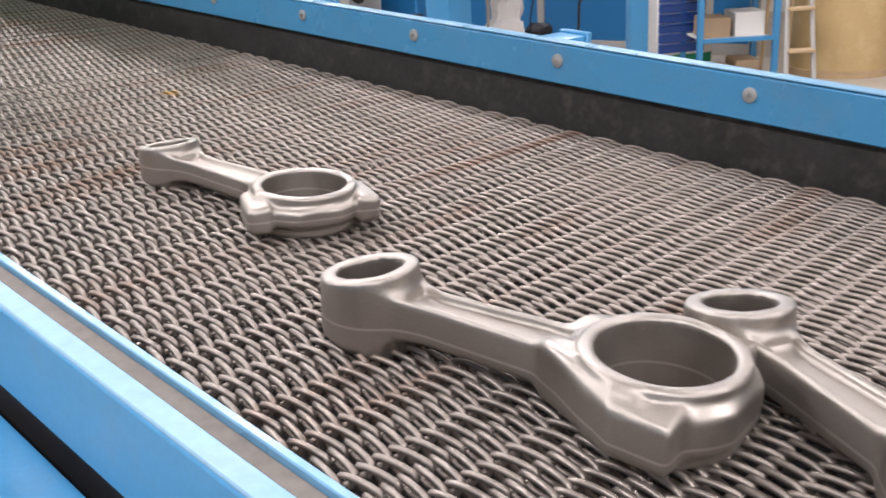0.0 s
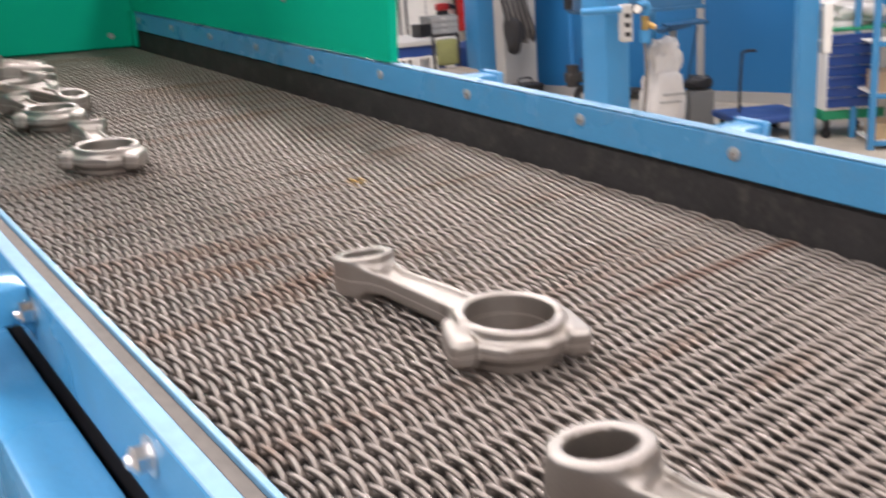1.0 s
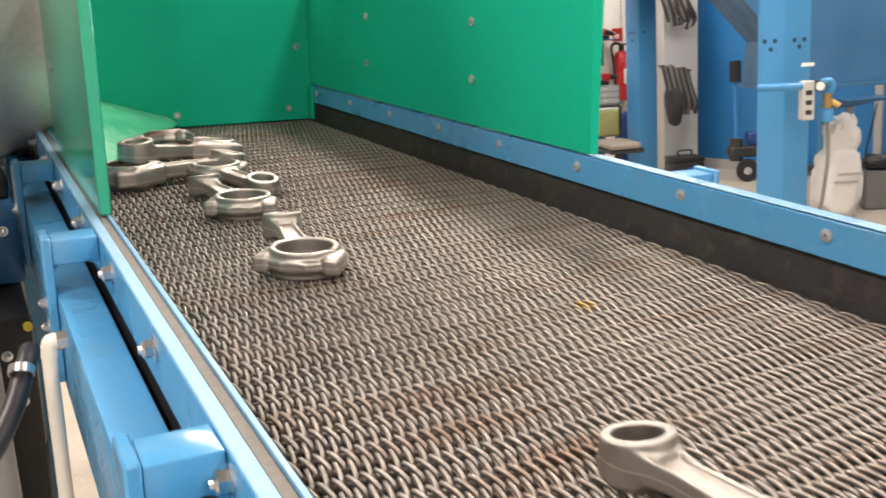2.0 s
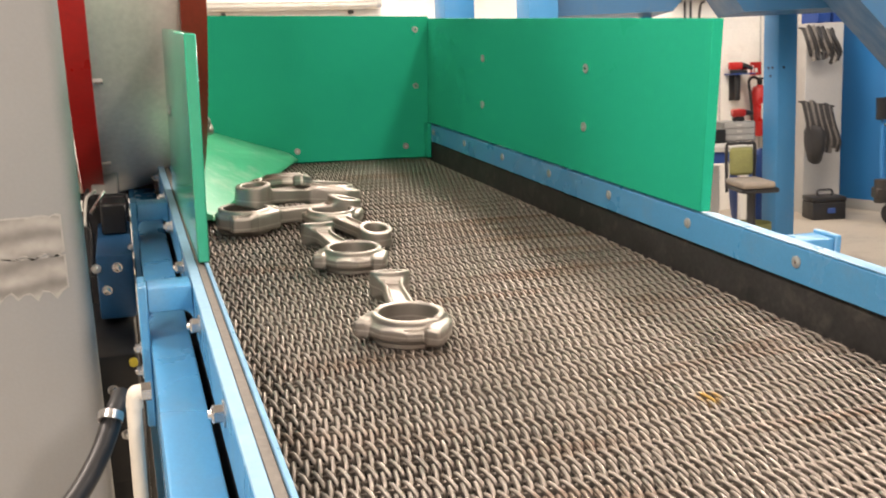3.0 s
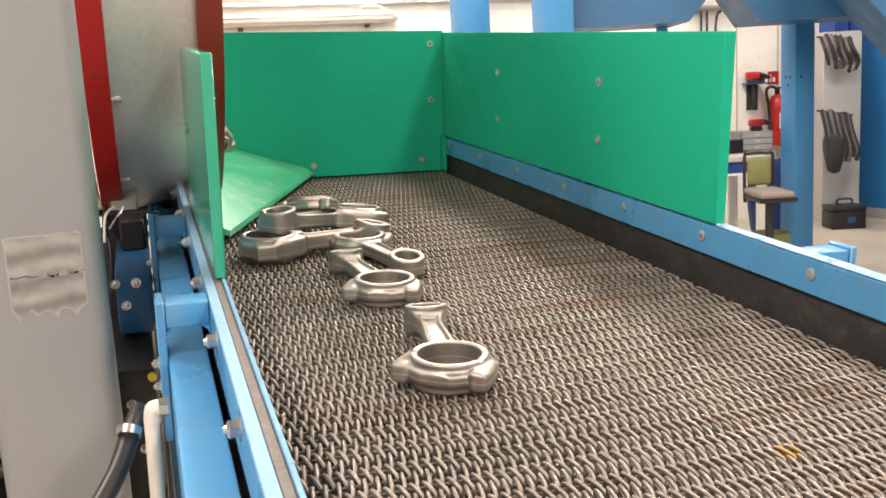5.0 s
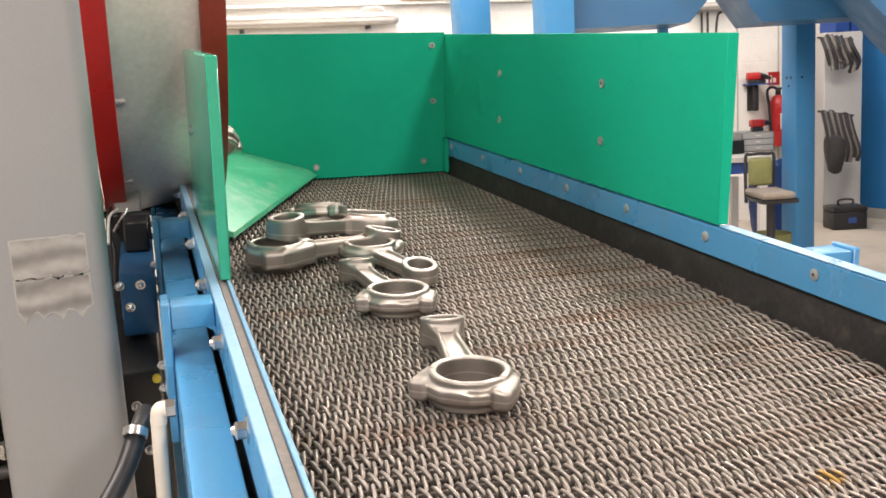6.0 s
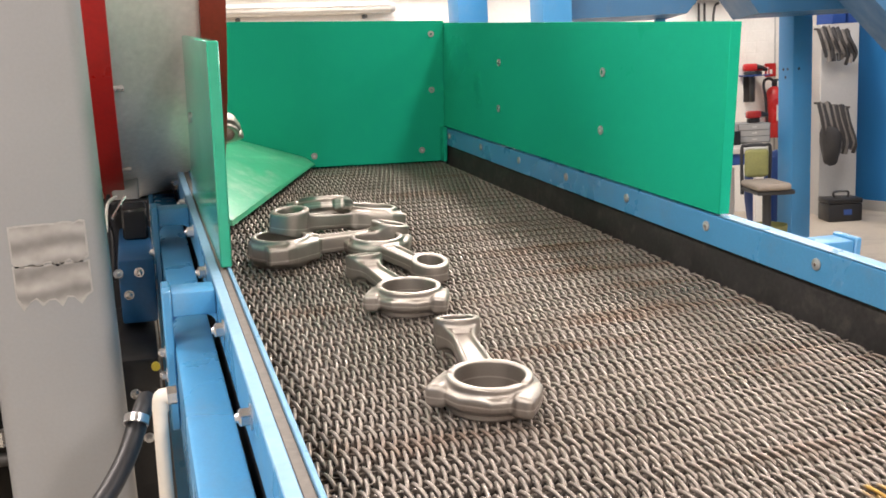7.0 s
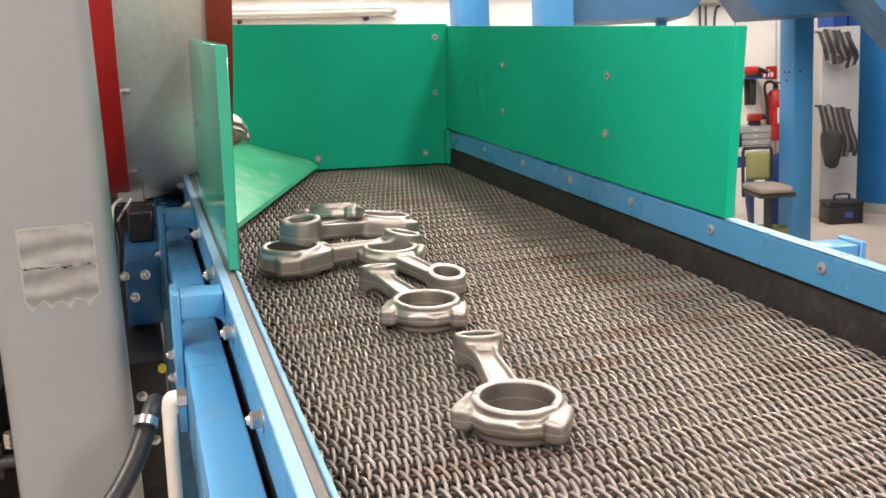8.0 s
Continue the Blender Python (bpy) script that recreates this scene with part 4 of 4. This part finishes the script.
def tube_lamp(x, z, length, lit):
    t = turned("tube_lamp", x, Y1 - 0.06, 0, "clear-covered fluorescent tube lamp fixed on the white wall", "wall lamp", z=z)
    bm = rod((-length / 2, 0, z), (length / 2, 0, z), 0.036, 20)
    lp("cover", bm, LAMPGLASS, t)
    for sg in (-1, 1):
        lp("end_cap", rod((sg * length / 2, 0, z), (sg * (length / 2 + 0.035), 0, z), 0.039, 20, None, 0.026), GREYPANEL, t)
    for sz in (-0.016, 0.012):
        lp("cover_rib", box(-length / 2, length / 2, -0.041, -0.030, z + sz, z + sz + 0.004, 0.001), GREYPANEL, t)
    lp("reflector", box(-length / 2, length / 2, 0.0, 0.048, z + 0.03, z + 0.045, 0.003), WHITE, t)
    for sx in (-0.4, 0.35):
        lp("clamp", box(sx * length - 0.012, sx * length + 0.012, -0.006, 0.059, z - 0.062, z - 0.040, 0.002), DARKSTEEL, t)
    lp("cable", pipe([(length * 0.3, 0, z + 0.04), (length * 0.33, 0, z + 0.07), (length * 0.42, 0, z + 0.075), (length * 0.45, 0, z + 0.045)], 0.006), WHITE, t)


tube_lamp(1.00, 1.425, 1.10, False)
tube_lamp(4.05, 1.45, 0.45, False)
wp = turned("wall_pipes", 3.98, Y1 - 0.03, 0, "dark pipes running down the white wall", "pipe", z=FLOOR)
for sx, lean in ((-0.05, 0), (0.0, 0), (0.07, 0.05)):
    lp("pipe", pipe([(sx, 0, FLOOR), (sx, 0, 1.2), (sx + lean, 0, 1.40)], 0.009), DARKSTEEL, wp)
for sx, z0 in ((3.0, 0.25), (4.25, 0.25), (4.62, 0.25)):
    single("trim", box(sx, sx + 0.012, Y1 - 0.004, Y1, FLOOR, 1.5, 0.001), GREYPANEL, "thin vertical joint cover on the wall", kind="structure")

# fire point, tools
fx, fy = 4.56, Y1 - 0.085
ext = thing("fire_extinguisher", (fx, fy, 0.40), "red fire extinguisher hanging on the white wall", "fire extinguisher")
part("cylinder", lathe([(0.001, 0), (0.055, 0.0), (0.066, 0.015), (0.066, 0.33), (0.045, 0.375), (0.018, 0.39), (0.001, 0.39)], (fx, fy, 0.37), (0, 0, 1), 28), RED, ext)
part("valve_head", rod((fx, fy, 0.76), (fx, fy, 0.80), 0.02, 12, box(fx - 0.012, fx + 0.09, fy - 0.012, fy + 0.012, 0.80, 0.815, 0.002)), BLACK, ext)
part("rubber_hose", pipe([(fx, fy - 0.02, 0.785), (fx - 0.07, fy - 0.03, 0.82), (fx - 0.12, fy - 0.03, 0.79), (fx - 0.10, fy - 0.03, 0.66), (fx - 0.085, fy - 0.03, 0.47)], 0.011), BLACK, ext)
part("paper_label", box(fx - 0.03, fx + 0.045, fy - 0.0685, fy - 0.0655, 0.50, 0.62, 0.001), WHITE, ext)
part("wall_hook", box(fx - 0.02, fx + 0.02, fy + 0.066, fy + 0.085, 0.62, 0.70, 0.002), DARKSTEEL, ext)
sign = thing("fire_sign", (4.58, Y1, 0.95), "small red fire-extinguisher sign on the wall", "sign")
part("board", box(4.535, 4.635, Y1 - 0.006, Y1, 0.835, 0.935, 0.001), RED, sign)
part("symbol", box(4.55, 4.563, Y1 - 0.0075, Y1 - 0.0062, 0.85, 0.91, 0, box(4.575, 4.6, Y1 - 0.0075, Y1 - 0.0062, 0.855, 0.89, 0)), WHITE, sign)


def power_tool(x, y, z, s=1.0, rz=-18):
    t = turned("power_tool", x, y, rz, "red and black cordless power tool", "power tool", "cordless tools", z=z)
    lp("body", box(-0.07 * s, 0.03 * s, -0.03, 0.03, z + 0.028, z + 0.085 * s, 0.012, seg=2), RED, t)
    lp("chuck", rod((0.03 * s, 0, z + 0.06 * s), (0.085 * s, 0, z + 0.05 * s), 0.022 * s, 12, None, 0.012), BLACK, t)
    lp("battery", box(-0.06 * s, 0.02 * s, -0.028, 0.028, z, z + 0.0278, 0.006), BLACK, t)


shelf = thing("tool_shelf", (4.37, Y1 - 0.1, 0.88), "small blue wall shelf holding power tools", "shelf")
part("board", box(4.30, 4.45, Y1 - 0.18, Y1, 0.845, 0.855, 0.002), DRAWER, shelf)
part("back_plate", box(4.34, 4.40, Y1 - 0.012, Y1 - 0.001, 0.65, 0.8448, 0.002), DARKSTEEL, shelf)
part("hung_tool", box(4.335, 4.375, Y1 - 0.11, Y1 - 0.07, 0.65, 0.8445, 0.01), BLACK, shelf)
power_tool(4.35, Y1 - 0.1, 0.855)
power_tool(4.42, Y1 - 0.09, 0.855, 0.7)

desk = turned("workbench", 3.42, 6.75, -18, "workbench with grey top and blue drawers", "workbench")
lp("top", box(-0.7, 0.17, -0.34, 0.4, 0.545, 0.575, 0.003), GREYPANEL, desk)
lp("drawer_unit", box(-0.6, 0.13, -0.31, 0.3, 0.47, 0.5448, 0.003), DRAWER, desk)
lp("white_rail", box(-0.6, 0.14, -0.315, -0.311, 0.462, 0.476, 0.001), WHITE, desk)
for sx in (-0.62, 0.10):
    for sy in (-0.28, 0.3):
        lp("leg", box(sx, sx + 0.05, sy, sy + 0.05, FLOOR + 0.06, 0.4698, 0.002), WHITE, desk)
db = turned("drawer_box", 3.68, 6.84, -18, "small grey plastic drawer box on the workbench", "drawer box", z=0.575)
lp("case", box(-0.12, 0.09, -0.1, 0.12, 0.575, 0.70, 0.004), GREYBOX, db)
for k in range(3):
    d = lp("drawer", box(-0.112, 0.082, -0.106, -0.1002, 0.582 + 0.039 * k, 0.616 + 0.039 * k, 0.002), GREYPANEL, db)
    lp("knob", box(-0.03, 0.0, -0.111, -0.1062, 0.597 + 0.039 * k, 0.603 + 0.039 * k, 0.001), WHITE, d)
power_tool(3.70, 6.82, 0.70, 0.9)
single("cardboard_box", box(3.40, 3.50, 6.7, 6.8, 0.575, 0.66, 0.003), BLACK, "black parts box on the workbench", "box")

ch = turned("office_chair", 3.275, 6.14, -18, "worn office chair with olive back and beige seat", "chair")
lp("backrest", box(-0.07, 0.07, 0.16, 0.20, 0.40, 0.565, 0.02, seg=3), OLIVE, ch)
lp("back_frame", pipe([(-0.08, 0.19, 0.30), (-0.08, 0.20, 0.56), (-0.05, 0.205, 0.585), (0.05, 0.205, 0.585), (0.088, 0.20, 0.56), (0.075, 0.19, 0.30)], 0.010), BLACK, ch)
lp("seat", box(-0.10, 0.095, -0.14, 0.17, 0.352, 0.392, 0.018, seg=3), BEIGE, ch)
lp("seat_pan", box(-0.09, 0.12, -0.12, 0.17, 0.325, 0.3518, 0.006), BLACK, ch)
lp("stem", rod((0, 0, -0.05), (0, 0, 0.3248), 0.025, 12), BLACK, ch)
for k in range(5):
    a = 2 * math.pi * k / 5 + 0.4
    f = lp("foot", pipe([(0, 0, -0.06), (0.12 * math.cos(a), 0.12 * math.sin(a), -0.09), (0.2 * math.cos(a), 0.2 * math.sin(a), -0.13)], 0.014), BLACK, ch)
    lp("caster", rod((0.2 * math.cos(a), 0.2 * math.sin(a) - 0.012, FLOOR + 0.025), (0.2 * math.cos(a), 0.2 * math.sin(a) + 0.012, FLOOR + 0.025), 0.025, 14), BLACK, f)
single("floor_bin", lathe([(0.001, 0), (0.10, 0), (0.115, 0.3), (0.11, 0.3), (0.095, 0.01), (0.001, 0.01)], (3.40, 6.30, FLOOR), (0, 0, 1), 20), OLIVE, "olive plastic waste bin under the workbench", "bin")
single("tarpaulin_bag", lump((3.80, 6.86, 0.12), (0.10, 0.12, 0.32), 3.3, 0.2), TARP, "dark blue cloth bag standing by the column", "bag")

# grey pillar with hanging strap bundles
pil = turned("wall_pillar", 4.93, 7.52, -18, "grey painted pillar", "pillar")
pil["kind"] = "structure"
lp("pillar_body", box(-0.17, 0.11, -0.12, 0.2, FLOOR, 1.22, 0.004), GREYPANEL, pil)


def straps(x, y, z, n, drop, label, bag=False):
    s = turned("strap_bundle", x, y, -18, label, "straps", "hanging strap bundles", z=z)
    lp("hanger", rod((-0.14, 0, z + drop * 0.95), (0.12, 0, z + drop * 0.85), 0.008), DARKSTEEL, s)
    lp("hook", rod((0.06, -0.01, z + drop * 0.88), (0.09, 0.20, z + drop * 0.88), 0.008), DARKSTEEL, s)
    for k in range(n):
        u = k / (n - 1)
        x0, top = -0.12 + 0.2 * u, z + drop * (0.98 - 0.12 * u) + random.uniform(-0.02, 0.02)
        bm = pipe([(x0, -0.03, top), (x0 + 0.02, -0.05, top - drop * 0.25), (x0 + 0.05 + 0.02 * u, -0.04, top - drop * 0.55), (x0 + 0.06, -0.03 + random.uniform(-0.02, 0.02), top - drop * random.uniform(0.65, 0.8))], 0.0145, 6)
        lp("strap", bm, SACKGREY if k % 3 == 1 else SACK, s)
    if bag:
        lp("bag", lump((-0.02, -0.02, z + drop * 0.32), (0.07, 0.05, drop * 0.33), 5.1, 0.3), SACK, s)


straps(4.755, 7.36, 0.90, 13, 0.30, "bundle of dark rubber straps hanging on the pillar")
straps(4.715, 7.30, 0.22, 15, 0.46, "bundle of dark straps and a black bag on the pillar", True)
for k in range(2):
    single("storage_bin", box(4.80 + 0.14 * k, 4.92 + 0.14 * k, 7.42, 7.6, 1.2202, 1.34, 0.006), DRAWER, "dark blue storage bin on the pillar", "bin", "blue storage bins")
tb = turned("tool_case", 4.80, 7.30, -18, "black plastic tool case on the floor", "tool case")
lp("body", box(-0.13, 0.12, -0.1, 0.1, FLOOR, FLOOR + 0.13, 0.01, seg=2), BLACK, tb)
lp("lid", box(-0.132, 0.122, -0.102, 0.102, FLOOR + 0.132, FLOOR + 0.17, 0.008, seg=2), BLACK, tb)
lp("label_plate", box(-0.02, 0.04, -0.1055, -0.1022, FLOOR + 0.05, FLOOR + 0.09, 0.001), TARP, tb)
lp("handle", pipe([(-0.05, 0, FLOOR + 0.17), (-0.05, 0, FLOOR + 0.21), (0.05, 0, FLOOR + 0.21), (0.05, 0, FLOOR + 0.17)], 0.008), BLACK, tb)

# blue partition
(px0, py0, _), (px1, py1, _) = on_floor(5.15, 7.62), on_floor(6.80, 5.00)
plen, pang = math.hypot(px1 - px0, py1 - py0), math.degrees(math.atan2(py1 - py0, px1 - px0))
par = turned("partition_1", px0, py0, pang, "bright blue panelled workshop partition with pale posts", "partition")
par["kind"] = "structure"
for k in range(4):
    a, b = plen * k / 4 + 0.04, plen * (k + 1) / 4 - 0.04
    lp("panel", box(a, b, -0.02, 0.02, FLOOR + 0.11, 3.2, 0.003), WALLBLUE, par)
for k in range(5):
    a = plen * k / 4
    lp("post", box(a - 0.0398, a + 0.0398, -0.035, 0.03, FLOOR, 3.2, 0.003), GREYPANEL if k else WHITE, par, "pale grey steel post")
lp("skirting", box(0.03, plen, -0.03, 0.02, FLOOR, FLOOR + 0.1098, 0.003), GREYPANEL, par)

# pallet truck
pt = turned("pallet_truck", 5.13, 6.98, -27, "hand pallet truck with dark wheels beside the partition", "pallet truck")
lp("mast", pipe([(-0.06, 0.05, 0.05), (-0.05, 0.12, 0.35), (-0.04, 0.16, 0.55)], 0.018), WALLBLUE, pt)
lp("grip", lathe([(0.028, 0), (0.045, 0), (0.045, 0.16), (0.028, 0.16)], (-0.04, 0.16, 0.54), (0, 0.1, 1), 16), BLACK, pt)
lp("pump", rod((-0.08, 0.0, -0.05), (-0.08, 0.0, 0.12), 0.05, 14, box(-0.13, 0.13, -0.05, 0.08, -0.02, 0.06, 0.01)), DARKSTEEL, pt)
lp("wheel", lathe([(0.03, -0.03), (0.085, -0.03), (0.085, 0.03), (0.03, 0.03)], (-0.02, -0.10, FLOOR + 0.085), (0.3, 1, 0), 24), BLACK, pt)
lp("hub", rod((-0.029, -0.13, FLOOR + 0.085), (-0.011, -0.07, FLOOR + 0.085), 0.029, 16), ZINC, pt)
lp("fork", box(0.0, 0.9, -0.05, 0.10, FLOOR + 0.04, FLOOR + 0.09, 0.006), DARKSTEEL, pt)
lp("battery_box", box(0.02, 0.16, 0.0, 0.12, 0.0602, 0.16, 0.01), TARP, pt)

# bulk bag
bag = turned("bulk_bag", 4.79, 5.72, -27, "bulging white woven bulk bag with grey print bars", "bulk bag")
lp("bag_body", lump((-0.06, 0.1, FLOOR + 0.24), (0.14, 0.13, 0.24), 1.3, 0.2, 4), BAGWHITE, bag)
lp("bag_neck", lump((-0.04, 0.09, FLOOR + 0.50), (0.095, 0.09, 0.15), 7.7, 0.35, 4), BAGWHITE, bag)
for k in range(2):
    lp("print_bar", box(-0.13 + 0.02 * k, 0.02 + 0.03 * k, -0.036, -0.030, FLOOR + 0.24 + 0.05 * k, FLOOR + 0.255 + 0.05 * k, 0), GREYPANEL, bag)

# swing-arm table, pale posts, trolley
st = turned("swing_table", 5.26, 5.98, -36, "blue steel swing-arm table on a pale post", "table")
lp("table_top", prism([(-0.16, 0, 0.475), (0.12, 0, 0.49), (0.12, 0.26, 0.49), (-0.16, 0.26, 0.475)], 0.02), NAVY, st)
lp("tray", prism([(-0.22, 0.02, 0.44), (0.0, 0.02, 0.474), (0.0, 0.24, 0.474), (-0.22, 0.24, 0.44)], 0.03), NAVY, st)
lp("post", box(-0.13, -0.085, 0.1, 0.145, FLOOR, 0.45, 0.003), GREYPANEL, st)
lp("cable", pipe([(0.05, 0.05, 0.47), (0.02, 0.05, 0.3), (-0.01, 0.06, 0.1), (0.0, 0.06, FLOOR + 0.02)], 0.006), BLACK, st)
tr = turned("platform_trolley", 5.14, 5.40, -30, "dark blue platform trolley with a bent tube handle", "trolley")
lp("platform", box(-0.14, 0.36, -0.2, 0.3, -0.09, -0.045, 0.01), TARP, tr)
lp("handle", pipe([(-0.02, 0.1, -0.045), (-0.01, 0.1, 0.30), (0.01, 0.1, 0.36), (0.09, 0.1, 0.36)], 0.010), BLACK, tr)
for sx in (-0.08, 0.30):
    for sy in (-0.14, 0.24):
        lp("caster", rod((sx, sy - 0.015, FLOOR + 0.035), (sx, sy + 0.015, FLOOR + 0.035), 0.035, 16, box(sx - 0.015, sx + 0.015, sy - 0.02, sy + 0.02, FLOOR + 0.05, -0.0902, 0.004)), BLACK, tr)
blk = turned("hand_pump", 5.16, 5.84, -36, "dark grey hand pump on a block", "pump")
lp("pump_base", box(-0.08, 0.1, -0.06, 0.1, FLOOR, 0.06, 0.01), GREYBOX, blk)
lp("pump_head", lump((0.0, 0.0, 0.11), (0.09, 0.07, 0.05), 2.0, 0.3), BLACK, blk)
ctrl = turned("control_box", 4.62, 4.52, -36, "slim white control box on the column", "control box", z=0.49)
lp("case", box(-0.035, 0.012, -0.075, 0.0, 0.50, 0.77, 0.006), WHITE, ctrl)
lp("cable", pipe([(-0.035, -0.05, 0.75), (-0.08, -0.05, 0.68), (-0.07, -0.05, 0.6), (-0.035, -0.05, 0.56)], 0.005), GREYPANEL, ctrl)

# drawer cabinet on a green base
cab = turned("drawer_cabinet", 5.62, 4.98, -36, "dark blue drawer cabinet in a white frame", "drawer cabinet")
lp("carcass", box(-0.175, 0.23, -0.08, 0.3, -0.010, 0.50, 0.004), WHITE, cab)
for k in range(7):
    d = lp("drawer", box(-0.165, 0.165, -0.096, -0.0802, 0.008 + 0.068 * k, 0.070 + 0.068 * k, 0.003), DRAWER, cab)
    lp("drawer_pull", box(-0.155, 0.155, -0.103, -0.0962, 0.058 + 0.068 * k, 0.066 + 0.068 * k, 0.002), DRAWER, d)
lp("base", box(-0.18, 0.23, -0.07, 0.32, -0.075, -0.0102, 0.004), PALLETGREEN, cab)
lp("top", box(-0.18, 0.25, -0.10, 0.32, 0.5002, 0.52, 0.003), PALLETGREEN, cab)
for sx in (-0.14, 0.18):
    for sy in (-0.04, 0.26):
        lp("caster", rod((sx, sy - 0.015, FLOOR + 0.03), (sx, sy + 0.015, FLOOR + 0.03), 0.03, 14, box(sx - 0.015, sx + 0.015, sy - 0.02, sy + 0.02, FLOOR + 0.05, -0.0752, 0.003)), BLACK, cab)
pile = turned("sheet_pile", 5.70, 5.05, -36, "crumpled white plastic sheeting on the cabinet", "sheeting", z=0.52)
lp("sheeting", lump((0.0, 0.1, 0.61), (0.26, 0.22, 0.10), 9.1, 0.35, 4), BAGWHITE, pile)

# blue rack with shelves and boxes
rack = turned("steel_rack", 5.62, 4.50, -45, "blue steel rack with crossbars and shelves", "rack")
for sx in (-0.26, 0.24):
    for sy in (0.0, 0.45):
        lp("upright", box(sx - 0.02, sx + 0.02, sy - 0.02, sy + 0.02, FLOOR, 2.0, 0.003), BLUE_FAR, rack)
for k, z in enumerate((FLOOR + 0.04, 0.14, 0.46, 0.9, 1.4)):
    lp("crossbar", box(-0.2398, 0.2198, -0.018, 0.018, z - 0.014, z + 0.014, 0.002), BLUE_FAR, rack)
    lp("shelf", box(-0.2398, 0.2198, 0.02, 0.43, z - 0.008, z + 0.004, 0.001), WHITE, rack)
for (sx, w, z, h, m, lab) in ((-0.12, 0.09, 0.1442, 0.13, BOX, "brown cardboard box on the rack"), (0.10, 0.10, 0.1442, 0.16, WHITE, "white carton on the rack"), (0.02, 0.12, 0.4642, 0.12, BOX, "brown cardboard box on the rack"), (-0.1, 0.1, -0.1558, 0.10, WOOD, "wooden block on the rack"), (0.1, 0.08, -0.1558, 0.14, BOX, "brown cardboard box on the rack")):
    b = turned("storage_box", 5.62, 4.50, -45, lab, "box", "boxes on the rack", z=z)
    lp("carton", box(sx - w, sx + w, 0.1, 0.36, z, z + h, 0.004), m, b)
lad = turned("step_ladder", 5.92, 4.22, -45, "wooden and aluminium step ladder standing open", "ladder")
for sx in (-0.09, 0.10):
    lp("stile", pipe([(sx, -0.05, FLOOR), (sx * 0.8, 0.1, 0.6), (sx * 0.6, 0.2, 1.5)], 0.016, 6), GREYPANEL, lad)
    lp("rear_leg", pipe([(sx, 0.5, FLOOR), (sx * 0.8, 0.38, 0.6), (sx * 0.6, 0.24, 1.5)], 0.014, 6), WOOD, lad)
for k in range(5):
    lp("tread", box(-0.08, 0.09, -0.05 + 0.05 * k, 0.05 + 0.05 * k, 0.05 + 0.27 * k, 0.07 + 0.27 * k, 0.003), WOOD, lad)
drum2 = thing("cardboard_drum", (6.72, 4.26, FLOOR), "large tan cylindrical drum standing on the floor", "drum")
part("wall", lathe([(0.36, 0.03), (0.37, 1.6), (0.355, 1.6), (0.345, 0.03)], (6.72, 4.26, FLOOR), (0, 0, 1), 64), TAN, drum2)
part("bottom_rim", lathe([(0.345, 0.0), (0.372, 0.0), (0.372, 0.05), (0.345, 0.05)], (6.72, 4.26, FLOOR), (0, 0, 1), 64), WOOD, drum2)

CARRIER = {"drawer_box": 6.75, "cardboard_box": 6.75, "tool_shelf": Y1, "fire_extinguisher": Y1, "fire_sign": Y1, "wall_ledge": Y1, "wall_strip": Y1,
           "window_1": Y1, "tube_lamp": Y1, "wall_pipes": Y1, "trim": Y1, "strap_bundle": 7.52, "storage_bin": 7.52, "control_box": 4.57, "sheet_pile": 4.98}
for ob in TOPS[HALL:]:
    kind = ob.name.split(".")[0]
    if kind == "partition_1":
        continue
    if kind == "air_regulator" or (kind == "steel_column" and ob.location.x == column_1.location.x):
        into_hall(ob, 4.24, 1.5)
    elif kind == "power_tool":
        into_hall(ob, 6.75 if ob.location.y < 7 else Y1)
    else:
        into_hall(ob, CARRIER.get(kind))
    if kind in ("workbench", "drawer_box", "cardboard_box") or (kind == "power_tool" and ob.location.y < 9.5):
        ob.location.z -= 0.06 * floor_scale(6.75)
# housings for the assumed lamps, all out of view
for lx, ly, _ in LAMPS:
    cl = thing("ceiling_lamp", (lx, ly, LAMP_Z + 0.03), "assumed unseen white fluorescent ceiling lamp housing on hanging rods", "ceiling lamp", "ceiling lamps")
    part("housing", box(lx - 0.27, lx + 0.27, ly - 0.82, ly + 0.82, LAMP_Z + 0.03, LAMP_Z + 0.16, 0.004), WHITE, cl)
    for sy in (-0.6, 0.6):
        part("hanging_rod", rod((lx, ly + sy, LAMP_Z + 0.1602), (lx, ly + sy, CEIL), 0.008, 8), ZINC, cl)


def motions():
    times = (0, 2, 4, 6, 8)
    walk(belt, [(t, CLIMB @ pose(0, -SPEED * t, BELT)) for t in times])
    for ob, m in CARRIED:
        walk(ob, [(t, CLIMB @ Matrix.Translation((0, -SPEED * t, 0)) @ m) for t in times])
    walk(leaving, [(t, CLIMB @ pose(0.040 + dx, 3.86, 1.122, 35, 0, 186)) for t, dx in ((0, 0.0), (2, 0.0), (4, 0.006), (6, 0.02), (8, 0.03))])


motions()
